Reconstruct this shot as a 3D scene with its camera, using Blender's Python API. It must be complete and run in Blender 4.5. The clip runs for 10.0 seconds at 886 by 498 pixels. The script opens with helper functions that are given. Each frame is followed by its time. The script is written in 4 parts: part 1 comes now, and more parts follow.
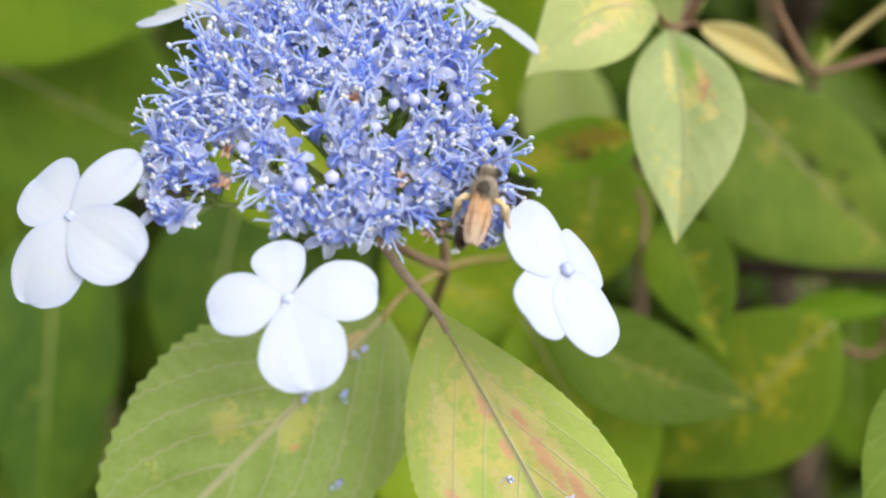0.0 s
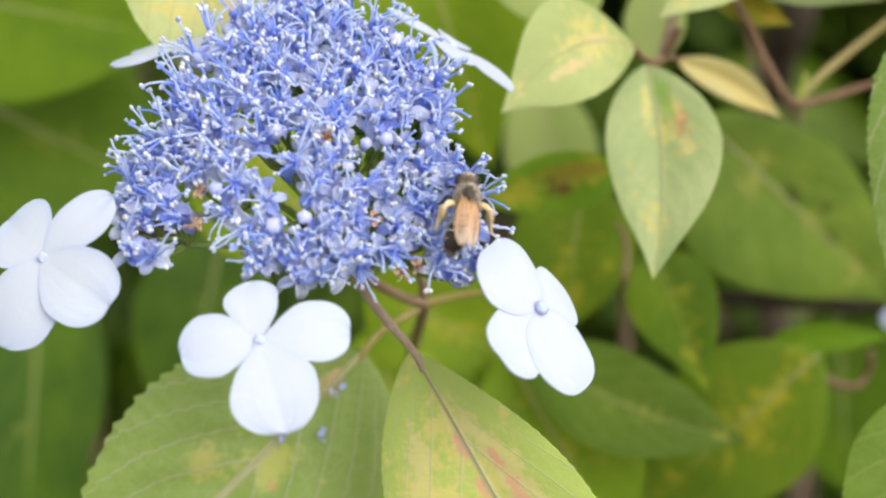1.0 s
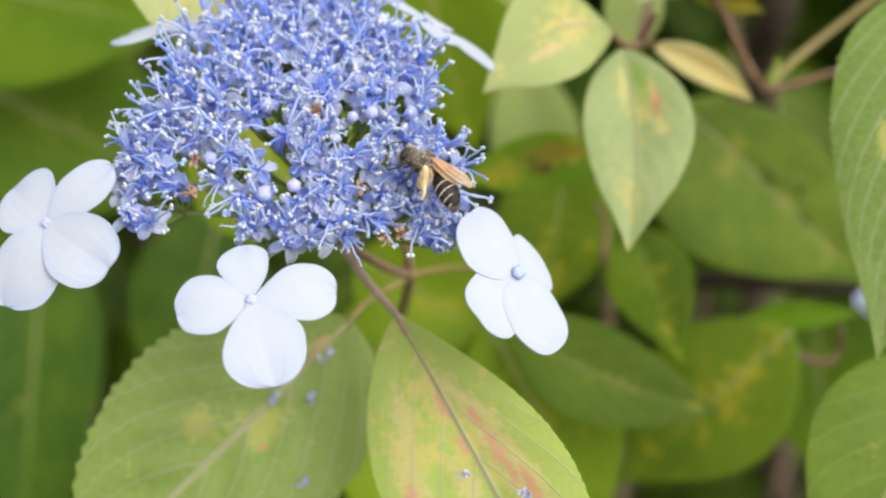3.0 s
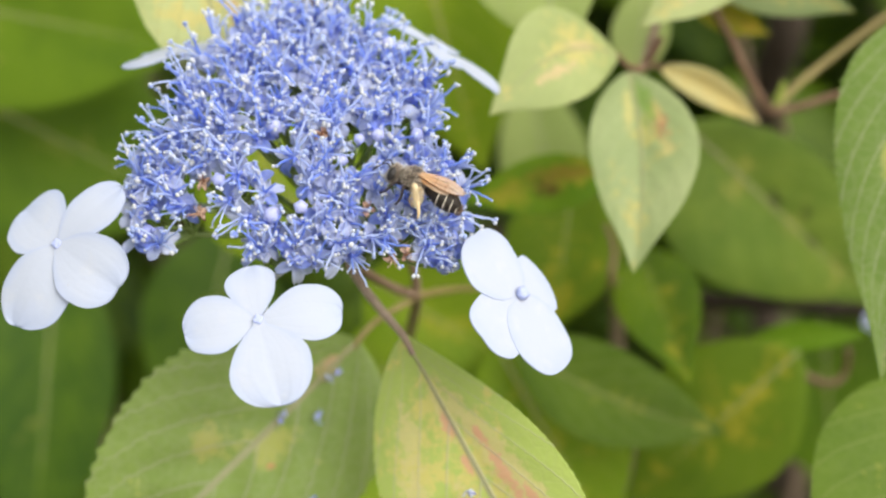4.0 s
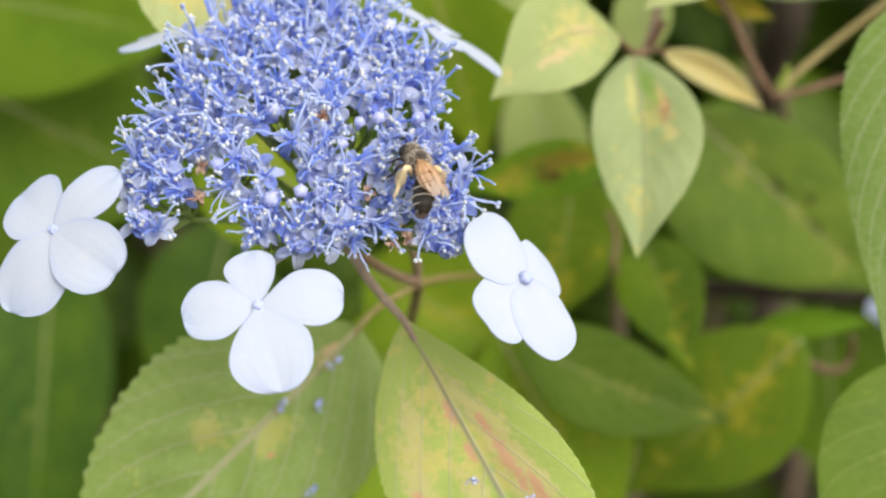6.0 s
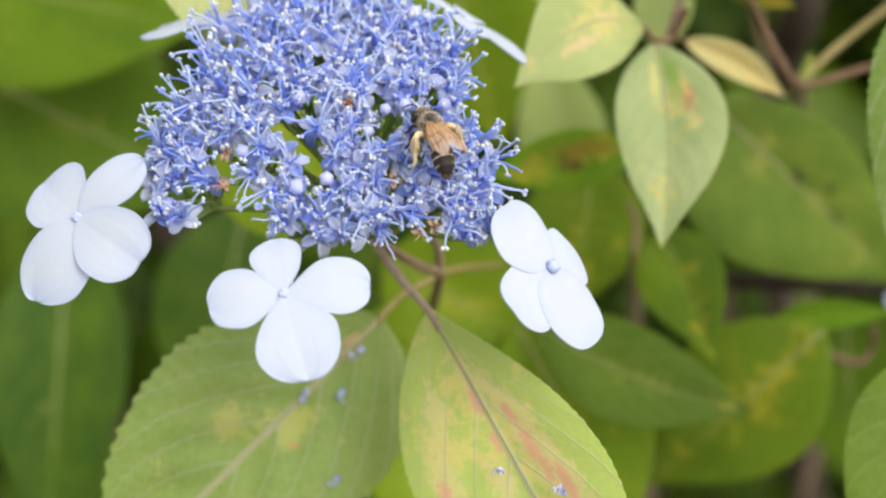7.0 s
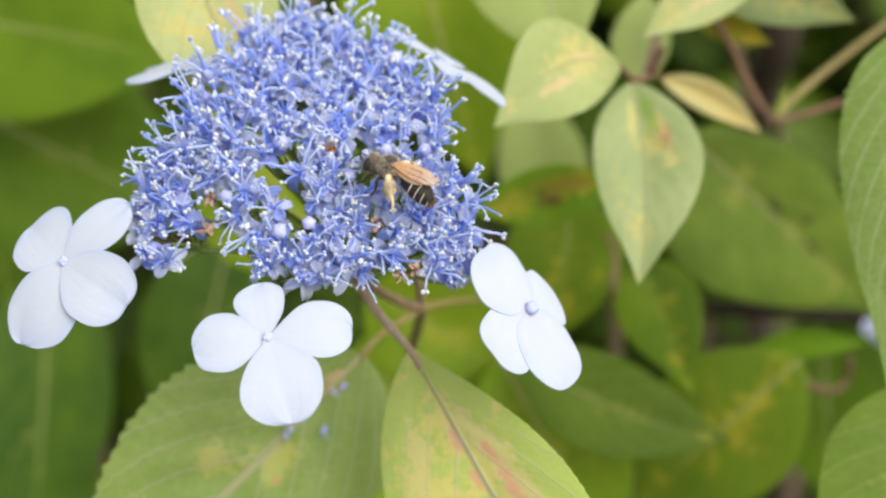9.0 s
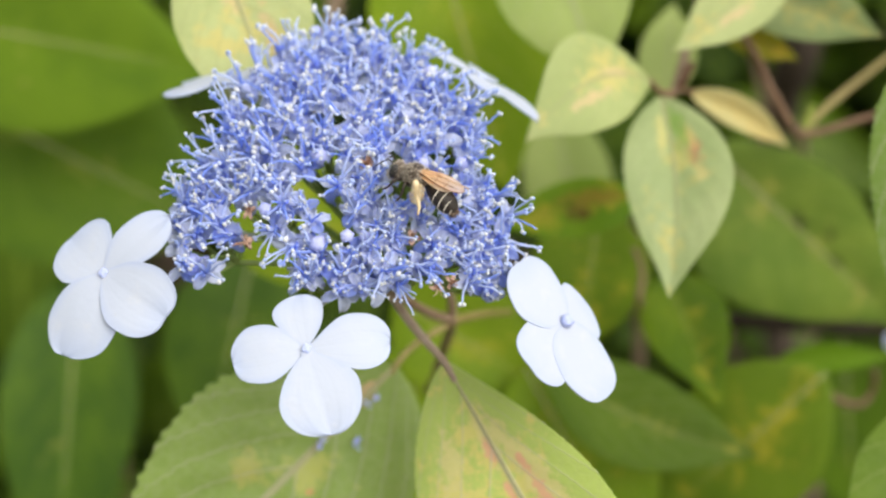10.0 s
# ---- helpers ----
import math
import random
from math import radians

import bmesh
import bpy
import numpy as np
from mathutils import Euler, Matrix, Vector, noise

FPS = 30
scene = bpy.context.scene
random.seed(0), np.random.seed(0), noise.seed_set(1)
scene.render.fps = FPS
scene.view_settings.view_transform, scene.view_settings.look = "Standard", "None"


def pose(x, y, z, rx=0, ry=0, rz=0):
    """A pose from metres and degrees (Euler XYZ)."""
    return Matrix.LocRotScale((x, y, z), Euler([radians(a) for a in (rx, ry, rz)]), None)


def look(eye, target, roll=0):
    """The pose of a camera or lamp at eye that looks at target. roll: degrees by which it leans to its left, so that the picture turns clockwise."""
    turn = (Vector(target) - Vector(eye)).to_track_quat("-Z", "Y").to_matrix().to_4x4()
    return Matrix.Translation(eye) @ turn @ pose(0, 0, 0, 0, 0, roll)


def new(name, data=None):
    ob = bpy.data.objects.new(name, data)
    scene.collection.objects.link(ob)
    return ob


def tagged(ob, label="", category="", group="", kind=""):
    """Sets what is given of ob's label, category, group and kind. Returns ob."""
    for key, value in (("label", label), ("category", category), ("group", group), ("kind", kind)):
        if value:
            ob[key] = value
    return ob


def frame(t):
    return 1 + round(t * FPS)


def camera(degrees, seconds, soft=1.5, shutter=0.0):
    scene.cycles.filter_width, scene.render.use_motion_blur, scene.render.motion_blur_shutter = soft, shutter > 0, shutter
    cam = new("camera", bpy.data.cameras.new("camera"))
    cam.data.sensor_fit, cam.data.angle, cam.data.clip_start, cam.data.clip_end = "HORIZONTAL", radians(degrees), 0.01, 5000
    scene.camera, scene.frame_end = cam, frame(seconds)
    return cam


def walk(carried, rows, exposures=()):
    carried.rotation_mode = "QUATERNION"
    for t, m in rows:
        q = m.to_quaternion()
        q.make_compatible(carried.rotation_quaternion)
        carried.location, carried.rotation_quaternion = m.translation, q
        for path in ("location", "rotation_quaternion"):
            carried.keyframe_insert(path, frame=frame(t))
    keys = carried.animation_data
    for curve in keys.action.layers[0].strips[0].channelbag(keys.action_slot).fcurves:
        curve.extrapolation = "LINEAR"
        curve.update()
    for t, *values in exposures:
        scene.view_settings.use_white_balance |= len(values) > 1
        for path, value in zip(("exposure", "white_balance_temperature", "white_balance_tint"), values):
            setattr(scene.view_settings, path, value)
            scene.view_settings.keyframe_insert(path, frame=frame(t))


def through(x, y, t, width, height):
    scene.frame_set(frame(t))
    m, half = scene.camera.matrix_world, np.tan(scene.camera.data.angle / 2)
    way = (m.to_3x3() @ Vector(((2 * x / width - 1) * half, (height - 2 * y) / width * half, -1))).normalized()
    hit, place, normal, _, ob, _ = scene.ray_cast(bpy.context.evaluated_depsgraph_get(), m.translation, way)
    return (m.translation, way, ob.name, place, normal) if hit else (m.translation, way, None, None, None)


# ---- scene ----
from math import sin, cos, pi, tau

# ---------- camera ----------
cam = camera(36.0, 10.0, soft=2.3)
cam.data.dof.use_dof = True
cam.data.dof.focus_distance = 0.194
cam.data.dof.aperture_fstop = 10.0
PATH = [
    (0, (-0.00817, -0.13763, 1.01272), (-0.00834, 0.01612, 0.88481), 0.24),
    (0.3, (-0.00649, -0.13694, 1.01341), (-0.00709, 0.01603, 0.88456), 0.11),
    (0.5, (-0.00537, -0.13648, 1.01387), (-0.00506, 0.01857, 0.88753), 0.04),
    (0.7, (-0.00513, -0.13639, 1.01387), (-0.00402, 0.02000, 0.88921), 0.12),
    (1, (-0.00477, -0.13626, 1.01386), (-0.00468, 0.01992, 0.88892), -0.10),
    (1.2, (-0.00587, -0.13760, 1.01406), (-0.00664, 0.01814, 0.88858), -0.24),
    (1.5, (-0.00751, -0.13962, 1.01435), (-0.00775, 0.01586, 0.88855), 0.04),
    (1.7, (-0.00742, -0.14136, 1.01479), (-0.00733, 0.01388, 0.88869), 0.16),
    (2, (-0.00728, -0.14397, 1.01546), (-0.00689, 0.01190, 0.89015), 0.13),
    (2.2, (-0.00565, -0.14532, 1.01577), (-0.00562, 0.01199, 0.89227), -0.11),
    (2.5, (-0.00320, -0.14735, 1.01623), (-0.00234, 0.00968, 0.89238), 0.33),
    (2.7, (-0.00294, -0.14762, 1.01648), (-0.00161, 0.00823, 0.89116), 0.42),
    (3.8, (-0.00153, -0.14914, 1.01789), (-0.00383, 0.00928, 0.89582), -0.41),
    (4, (-0.00127, -0.14941, 1.01814), (-0.00282, 0.00876, 0.89575), -0.18),
    (4.2, (-0.00076, -0.14953, 1.01768), (-0.00087, 0.00821, 0.89472), 0.14),
    (4.5, (0.00000, -0.14972, 1.01698), (0.00000, 0.00788, 0.89384), 0.00),
    (4.7, (-0.00011, -0.14940, 1.01671), (-0.00100, 0.00849, 0.89396), -0.25),
    (5, (-0.00028, -0.14893, 1.01631), (-0.00070, 0.00860, 0.89308), 0.02),
    (5.2, (-0.00025, -0.14879, 1.01624), (-0.00007, 0.00874, 0.89301), 0.05),
    (5.5, (-0.00020, -0.14857, 1.01613), (-0.00022, 0.00860, 0.89245), 0.15),
    (5.7, (-0.00088, -0.14843, 1.01576), (-0.00118, 0.00930, 0.89279), -0.02),
    (6.8, (-0.00459, -0.14765, 1.01375), (-0.00702, 0.01003, 0.89074), -0.61),
    (7, (-0.00527, -0.14751, 1.01338), (-0.00698, 0.00980, 0.88988), -0.42),
    (7.2, (-0.00527, -0.14674, 1.01362), (-0.00546, 0.00948, 0.88874), -0.01),
    (7.5, (-0.00528, -0.14558, 1.01397), (-0.00426, 0.01048, 0.88889), 0.21),
    (7.7, (-0.00583, -0.14512, 1.01498), (-0.00603, 0.01242, 0.89177), -0.21),
    (8, (-0.00665, -0.14444, 1.01650), (-0.00746, 0.01352, 0.89382), -0.25),
    (8.2, (-0.00603, -0.14463, 1.01740), (-0.00642, 0.01279, 0.89404), 0.11),
    (8.5, (-0.00509, -0.14492, 1.01875), (-0.00449, 0.01271, 0.89566), 0.07),
    (8.7, (-0.00495, -0.14602, 1.01904), (-0.00415, 0.01213, 0.89663), 0.05),
    (9, (-0.00475, -0.14768, 1.01948), (-0.00410, 0.01057, 0.89718), -0.04),
    (9.2, (-0.00501, -0.14803, 1.02041), (-0.00523, 0.01035, 0.89829), -0.21),
    (9.5, (-0.00539, -0.14856, 1.02180), (-0.00606, 0.01082, 0.90097), -0.34),
    (9.7, (-0.00677, -0.14868, 1.02135), (-0.00581, 0.01075, 0.90059), 0.07),
    (10, (-0.00883, -0.14885, 1.02067), (-0.00944, 0.01041, 0.89970), -0.12),
]
walk(cam, [(t, look(eye, target, roll)) for t, eye, target, roll in PATH], exposures=[(0, 0.84), (1, 0.82), (2, 0.74), (4, 0.74), (10, 0.74)])

# ---------- light: a bright, thinly clouded sky ----------
world = bpy.data.worlds.new("sky")
scene.world = world
world.use_nodes = True
wn, wl = world.node_tree.nodes, world.node_tree.links
sky = wn.new("ShaderNodeTexSky")
sky.sky_type = "NISHITA"
sky.sun_disc = False
sky.sun_elevation = radians(58)
sky.sun_rotation = radians(75)
sky.air_density, sky.dust_density = 1.0, 3.0
cloud = wn.new("ShaderNodeMix")
cloud.data_type = "RGBA"
cloud.inputs[0].default_value = 0.7
cloud.inputs[7].default_value = (6.7, 6.6, 5.6, 1)
wl.new(sky.outputs["Color"], cloud.inputs[6])
wl.new(cloud.outputs[2], wn["Background"].inputs["Color"])
wn["Background"].inputs["Strength"].default_value = 0.125
sun = new("sun", bpy.data.lights.new("sun", "SUN"))
sun.data.energy, sun.data.angle, sun.data.color = 2.0, radians(45), (1.0, 0.96, 0.9)
sun.matrix_world = look((0.75, -0.5, 1.95), (0, 0, 0.9))


# ---------- materials ----------
class Nodes:
    """A small way to write node trees."""

    def __init__(self, name):
        self.mat = bpy.data.materials.new(name)
        self.mat.use_nodes = True
        self.n, self.l = self.mat.node_tree.nodes, self.mat.node_tree.links
        self.n.clear()
        self.out = self.n.new("ShaderNodeOutputMaterial")
        self.tc = self.n.new("ShaderNodeTexCoord")

    def put(self, sock, v):
        if hasattr(v, "links"):
            self.l.new(v, sock)
        elif isinstance(v, tuple) and len(v) == 3 and sock.type == "RGBA":
            sock.default_value = (*v, 1)
        else:
            sock.default_value = v

    def math(self, op, a, b=0.0, c=0.0):
        x = self.n.new("ShaderNodeMath")
        x.operation = op
        for i, v in enumerate((a, b, c)):
            self.put(x.inputs[i], v)
        return x.outputs[0]

    def step(self, v, lo, hi):
        x = self.n.new("ShaderNodeMapRange")
        x.interpolation_type = "SMOOTHSTEP"
        self.put(x.inputs[0], v)
        x.inputs[1].default_value, x.inputs[2].default_value = lo, hi
        return x.outputs[0]

    def noise(self, scale, detail=3.0, rough=0.55, vec=None, seed=0.0):
        x = self.n.new("ShaderNodeTexNoise")
        x.noise_dimensions = "4D"
        x.inputs["Scale"].default_value, x.inputs["Detail"].default_value, x.inputs["Roughness"].default_value = scale, detail, rough
        x.inputs["W"].default_value = seed
        self.l.new(vec or self.tc.outputs["Object"], x.inputs["Vector"])
        return x.outputs["Fac"]

    def cells(self, scale, vec=None):
        x = self.n.new("ShaderNodeTexVoronoi")
        x.feature = "DISTANCE_TO_EDGE"
        x.inputs["Scale"].default_value = scale
        self.l.new(vec or self.tc.outputs["Object"], x.inputs["Vector"])
        return x.outputs["Distance"]

    def mix(self, fac, a, b):
        x = self.n.new("ShaderNodeMix")
        x.data_type = "RGBA"
        self.put(x.inputs[0], fac)
        self.put(x.inputs[6], a)
        self.put(x.inputs[7], b)
        return x.outputs[2]

    def random(self):
        return self.n.new("ShaderNodeObjectInfo").outputs["Random"]

    def island(self):
        return self.n.new("ShaderNodeNewGeometry").outputs["Random Per Island"]

    def uv(self):
        x = self.n.new("ShaderNodeSeparateXYZ")
        self.l.new(self.tc.outputs["UV"], x.inputs[0])
        return x.outputs[0], x.outputs[1]

    def bump(self, height, strength, distance):
        x = self.n.new("ShaderNodeBump")
        x.inputs["Strength"].default_value, x.inputs["Distance"].default_value = strength, distance
        self.put(x.inputs["Height"], height)
        return x.outputs[0]

    def finish(self, color, rough=0.5, spec=0.4, normal=None, through=0.0, through_color=None, alpha=1.0, sheen=0.0):
        p = self.n.new("ShaderNodeBsdfPrincipled")
        self.put(p.inputs["Base Color"], color)
        self.put(p.inputs["Roughness"], rough)
        self.put(p.inputs["Specular IOR Level"], spec)
        self.put(p.inputs["Alpha"], alpha)
        self.put(p.inputs["Sheen Weight"], sheen)
        if normal:
            self.l.new(normal, p.inputs["Normal"])
        shade = p.outputs[0]
        if through:
            t = self.n.new("ShaderNodeBsdfTranslucent")
            self.put(t.inputs["Color"], through_color or color)
            m = self.n.new("ShaderNodeMixShader")
            m.inputs[0].default_value = through
            self.l.new(shade, m.inputs[1])
            self.l.new(t.outputs[0], m.inputs[2])
            shade = m.outputs[0]
        self.l.new(shade, self.out.inputs["Surface"])
        return self.mat


def leaf_material(name, deep, light, vein, yellow=(0.5, 0.45, 0.1), yellow_at=0.75, red_at=0.95, veins=7.0, rough=0.5, mass=False, blots=(), gloss=0.2, net_at=0.10, ribs=0.55, slant=0.36):
    """A leaf: deep and light green in cloudy patches, yellowing and reddish blotches, paler veins and a fine net between them."""
    k = Nodes(name)
    s, v = k.uv()
    across = k.math("MULTIPLY_ADD", v, 2.0, -1.0)
    v = k.math("ABSOLUTE", across)
    run = k.math("MULTIPLY", k.math("SUBTRACT", s, k.math("MULTIPLY", k.math("POWER", v, 1.2), slant)), veins)
    side = k.math("SUBTRACT", 1.0, k.step(k.math("PINGPONG", k.math("ADD", run, 0.5), 0.5), 0.0, 0.055))
    mid = k.math("SUBTRACT", 1.0, k.step(v, 0.012, 0.05))
    lines = k.math("MAXIMUM", k.math("MULTIPLY", side, ribs), mid)
    net = k.math("SUBTRACT", 1.0, k.step(k.cells(420.0), 0.0, 0.12))
    cloud, fine = k.noise(70.0, 4.0, seed=1.0), k.noise(900.0, 3.0, seed=2.0)
    tone = k.math("ADD", k.math("MULTIPLY", k.island() if mass else k.random(), 0.35), k.math("ADD", k.math("MULTIPLY", cloud, 0.75), k.math("MULTIPLY", fine, 0.25)))
    color = k.mix(k.step(tone, 0.38, 0.92), deep, light)
    patch = k.math("ADD", k.noise(95.0, 5.0, 0.65, seed=7.0), k.math("MULTIPLY", k.math("SUBTRACT", 0.45, v), 0.16))
    patch = k.math("ADD", patch, k.math("MULTIPLY", k.math("SUBTRACT", k.noise(520.0, 3.0, 0.6, seed=11.0), 0.5), 0.55))
    color = k.mix(k.math("MULTIPLY", k.step(patch, yellow_at - 0.07, yellow_at + 0.07), 0.8), color, yellow)
    color = k.mix(k.math("MULTIPLY", k.step(k.math("ADD", k.noise(120.0, 4.0, 0.6, seed=19.0), k.math("MULTIPLY", k.math("SUBTRACT", 0.4, v), 0.12)), red_at - 0.05, red_at + 0.05), 0.85), color, (0.5, 0.19, 0.07))
    color = k.mix(k.math("MULTIPLY", k.step(k.noise(260.0, 2.0, seed=31.0), 0.74, 0.8), 0.5), color, (0.22, 0.12, 0.04))
    for s0, v0, rs, rv, stain in blots:
        ds, dv = k.math("DIVIDE", k.math("SUBTRACT", s, s0), rs), k.math("DIVIDE", k.math("SUBTRACT", across, v0), rv)
        far = k.math("SQRT", k.math("ADD", k.math("MULTIPLY", ds, ds), k.math("MULTIPLY", dv, dv)))
        far = k.math("ADD", far, k.math("MULTIPLY", k.math("SUBTRACT", k.noise(620.0, 4.0, 0.75, seed=s0 * 9), 0.5), 3.4))
        color = k.mix(k.math("MULTIPLY", k.math("SUBTRACT", 1.0, k.step(far, 0.55, 1.15)), 0.85), color, stain)
    color = k.mix(k.math("MULTIPLY", net, net_at), color, vein)
    color = k.mix(k.math("MULTIPLY", lines, 0.85), color, vein)
    relief = k.math("ADD", k.math("MULTIPLY", lines, -0.8), k.math("ADD", k.math("MULTIPLY", net, -0.12), k.math("MULTIPLY", fine, 0.5)))
    return k.finish(color, rough, gloss, k.bump(relief, 0.3, 0.0004), 0.35)


LEAF_GREEN = leaf_material("leaf_green", (0.04, 0.105, 0.003), (0.145, 0.245, 0.009), (0.17, 0.26, 0.018), yellow_at=0.74, red_at=0.9)
LEAF_HOLED = leaf_material("leaf_green_bitten", (0.125, 0.215, 0.025), (0.27, 0.36, 0.050), (0.27, 0.35, 0.075), yellow_at=0.66, red_at=0.9, blots=((0.40, 0.12, 0.045, 0.11, (0.03, 0.035, 0.01)), (0.62, 0.05, 0.04, 0.09, (0.03, 0.035, 0.01)), (0.52, 0.3, 0.02, 0.06, (0.03, 0.035, 0.01))), gloss=0.3, rough=0.46)
LEAF_STAIN = leaf_material("leaf_green_stained", (0.11, 0.24, 0.006), (0.25, 0.39, 0.014), (0.26, 0.31, 0.03), (0.44, 0.38, 0.03), 0.60, 0.74, blots=((0.42, 0.1, 0.09, 0.35, (0.13, 0.045, 0.015)), (0.3, -0.3, 0.25, 0.3, (0.34, 0.24, 0.03))))
LEAF_MID = leaf_material("leaf_mid", (0.072, 0.142, 0.010), (0.155, 0.24, 0.025), (0.27, 0.31, 0.10), (0.42, 0.42, 0.06), 0.66, 0.8)
LEAF_DARK = leaf_material("leaf_dark_green", (0.028, 0.078, 0.003), (0.10, 0.18, 0.007), (0.14, 0.22, 0.015), yellow_at=0.72, red_at=0.9)
# darkened greens carry the shade between the shrub's inner leaves
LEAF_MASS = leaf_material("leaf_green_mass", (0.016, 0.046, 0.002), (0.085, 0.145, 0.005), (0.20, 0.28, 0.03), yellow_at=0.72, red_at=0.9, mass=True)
LEAF_SPOT_GREEN = leaf_material("leaf_green_yellowing", (0.05, 0.12, 0.003), (0.155, 0.245, 0.010), (0.24, 0.30, 0.03), (0.46, 0.40, 0.03), 0.61, 0.74)
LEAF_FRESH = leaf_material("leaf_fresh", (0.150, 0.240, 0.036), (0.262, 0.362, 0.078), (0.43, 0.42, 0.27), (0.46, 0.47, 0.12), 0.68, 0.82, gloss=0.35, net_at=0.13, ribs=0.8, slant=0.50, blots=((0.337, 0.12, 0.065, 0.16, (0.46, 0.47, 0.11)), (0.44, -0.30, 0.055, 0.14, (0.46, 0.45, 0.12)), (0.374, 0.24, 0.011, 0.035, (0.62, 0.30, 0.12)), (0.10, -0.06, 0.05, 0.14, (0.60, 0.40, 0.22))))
RUST, STRAW = (0.76, 0.43, 0.27), (0.70, 0.63, 0.27)
LEAF_MOTTLED = leaf_material("leaf_mottled", (0.36, 0.47, 0.09), (0.51, 0.61, 0.155), (0.52, 0.50, 0.36), (0.74, 0.64, 0.21), 0.54, 0.76, gloss=0.35, net_at=0.06, ribs=0.75, veins=6.0, slant=0.52, blots=((0.22, 0.02, 0.10, 0.13, STRAW), (0.24, -0.52, 0.09, 0.16, STRAW), (0.25, 0.22, 0.12, 0.13, STRAW), (0.40, 0.34, 0.20, 0.22, STRAW), (0.56, 0.46, 0.14, 0.2, STRAW), (0.40, -0.66, 0.12, 0.16, STRAW), (0.46, -0.2, 0.07, 0.12, STRAW), (0.26, -0.05, 0.05, 0.07, RUST), (0.37, -0.07, 0.03, 0.05, RUST), (0.42, 0.30, 0.10, 0.09, RUST), (0.54, 0.44, 0.06, 0.07, RUST), (0.32, 0.28, 0.04, 0.06, RUST), (0.43, -0.72, 0.04, 0.07, RUST)))
LEAF_PALE = leaf_material("leaf_pale", (0.29, 0.38, 0.10), (0.42, 0.50, 0.16), (0.40, 0.43, 0.22), (0.48, 0.46, 0.14), 0.8)
LEAF_PALE_SPOT = leaf_material("leaf_pale_spotted", gloss=0.35, net_at=0.2, deep=(0.28, 0.36, 0.14), light=(0.43, 0.49, 0.23), vein=(0.26, 0.30, 0.13), yellow=(0.54, 0.49, 0.15), yellow_at=0.60, red_at=0.80, blots=((0.28, 0.40, 0.09, 0.14, (0.50, 0.22, 0.12)), (0.22, 0.34, 0.08, 0.14, (0.62, 0.55, 0.20)), (0.17, 0.22, 0.13, 0.22, (0.22, 0.36, 0.06)), (0.20, -0.22, 0.12, 0.14, (0.60, 0.55, 0.20)), (0.42, 0.45, 0.05, 0.12, (0.56, 0.50, 0.20))))
LEAF_PALE_YELLOW = leaf_material("leaf_pale_yellowing", (0.38, 0.44, 0.17), (0.54, 0.58, 0.27), (0.36, 0.38, 0.18), (0.64, 0.56, 0.20), 0.58, 0.78, blots=((0.30, -0.05, 0.12, 0.16, (0.66, 0.53, 0.27)), (0.55, 0.30, 0.14, 0.14, (0.67, 0.52, 0.28))))
LEAF_YELLOW = leaf_material("leaf_yellow", (0.56, 0.50, 0.19), (0.72, 0.65, 0.31), (0.46, 0.40, 0.14), (0.72, 0.58, 0.22), 0.5, 0.85)
LEAF_OLIVE = leaf_material("leaf_olive", (0.25, 0.26, 0.012), (0.37, 0.34, 0.02), (0.35, 0.29, 0.05), (0.52, 0.36, 0.03), 0.55, 0.66)
# two lighter greens: brightness put into the colour in place of light
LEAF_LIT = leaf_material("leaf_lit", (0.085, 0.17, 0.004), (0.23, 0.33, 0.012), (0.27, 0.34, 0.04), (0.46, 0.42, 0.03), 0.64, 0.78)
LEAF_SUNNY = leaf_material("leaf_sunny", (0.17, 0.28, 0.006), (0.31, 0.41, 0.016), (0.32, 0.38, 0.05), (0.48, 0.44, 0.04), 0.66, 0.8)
LEAF_BRIGHT = leaf_material("leaf_bright", (0.10, 0.21, 0.002), (0.17, 0.30, 0.004), (0.28, 0.38, 0.04), yellow_at=0.85)


def plain_material(name, a, b, scale, rough, spec=0.3, bump=0.3, through=0.0, sheen=0.0, depth=0.0004, alpha=1.0, each=False):
    k = Nodes(name)
    n1, n2 = k.noise(scale, 4.0, 0.6, seed=3.0), k.noise(scale * 7, 3.0, seed=5.0)
    tone = k.math("ADD", k.math("MULTIPLY", n1, 0.6), k.math("ADD", k.math("MULTIPLY", n2, 0.25), k.math("MULTIPLY", k.random(), 0.25)))
    if each:
        tone = k.math("ADD", k.math("MULTIPLY", tone, 0.45), k.math("MULTIPLY", k.island(), 0.6))
    return k.finish(k.mix(k.step(tone, 0.3, 0.8), a, b), rough, spec, k.bump(n2, bump, depth), through, None, alpha, sheen)


LEAF_BUD = plain_material("bud_green", (0.16, 0.22, 0.03), (0.28, 0.32, 0.06), 300, 0.5)
TWIG = plain_material("twig_brown", (0.16, 0.10, 0.06), (0.34, 0.25, 0.17), 350, 0.6)
TWIG_RED = plain_material("twig_red_brown", (0.11, 0.055, 0.03), (0.22, 0.135, 0.08), 350, 0.55)
TWIG_OLIVE = plain_material("twig_olive", (0.17, 0.13, 0.04), (0.32, 0.26, 0.10), 350, 0.55)
PETIOLE = plain_material("petiole", (0.24, 0.16, 0.11), (0.46, 0.36, 0.28), 350, 0.5)
BARK = plain_material("bark", (0.030, 0.022, 0.014), (0.090, 0.064, 0.042), 120, 0.85, bump=0.8, depth=0.002)
SOIL = plain_material("soil", (0.022, 0.014, 0.008), (0.075, 0.05, 0.03), 40, 0.95, bump=1.0, depth=0.006)
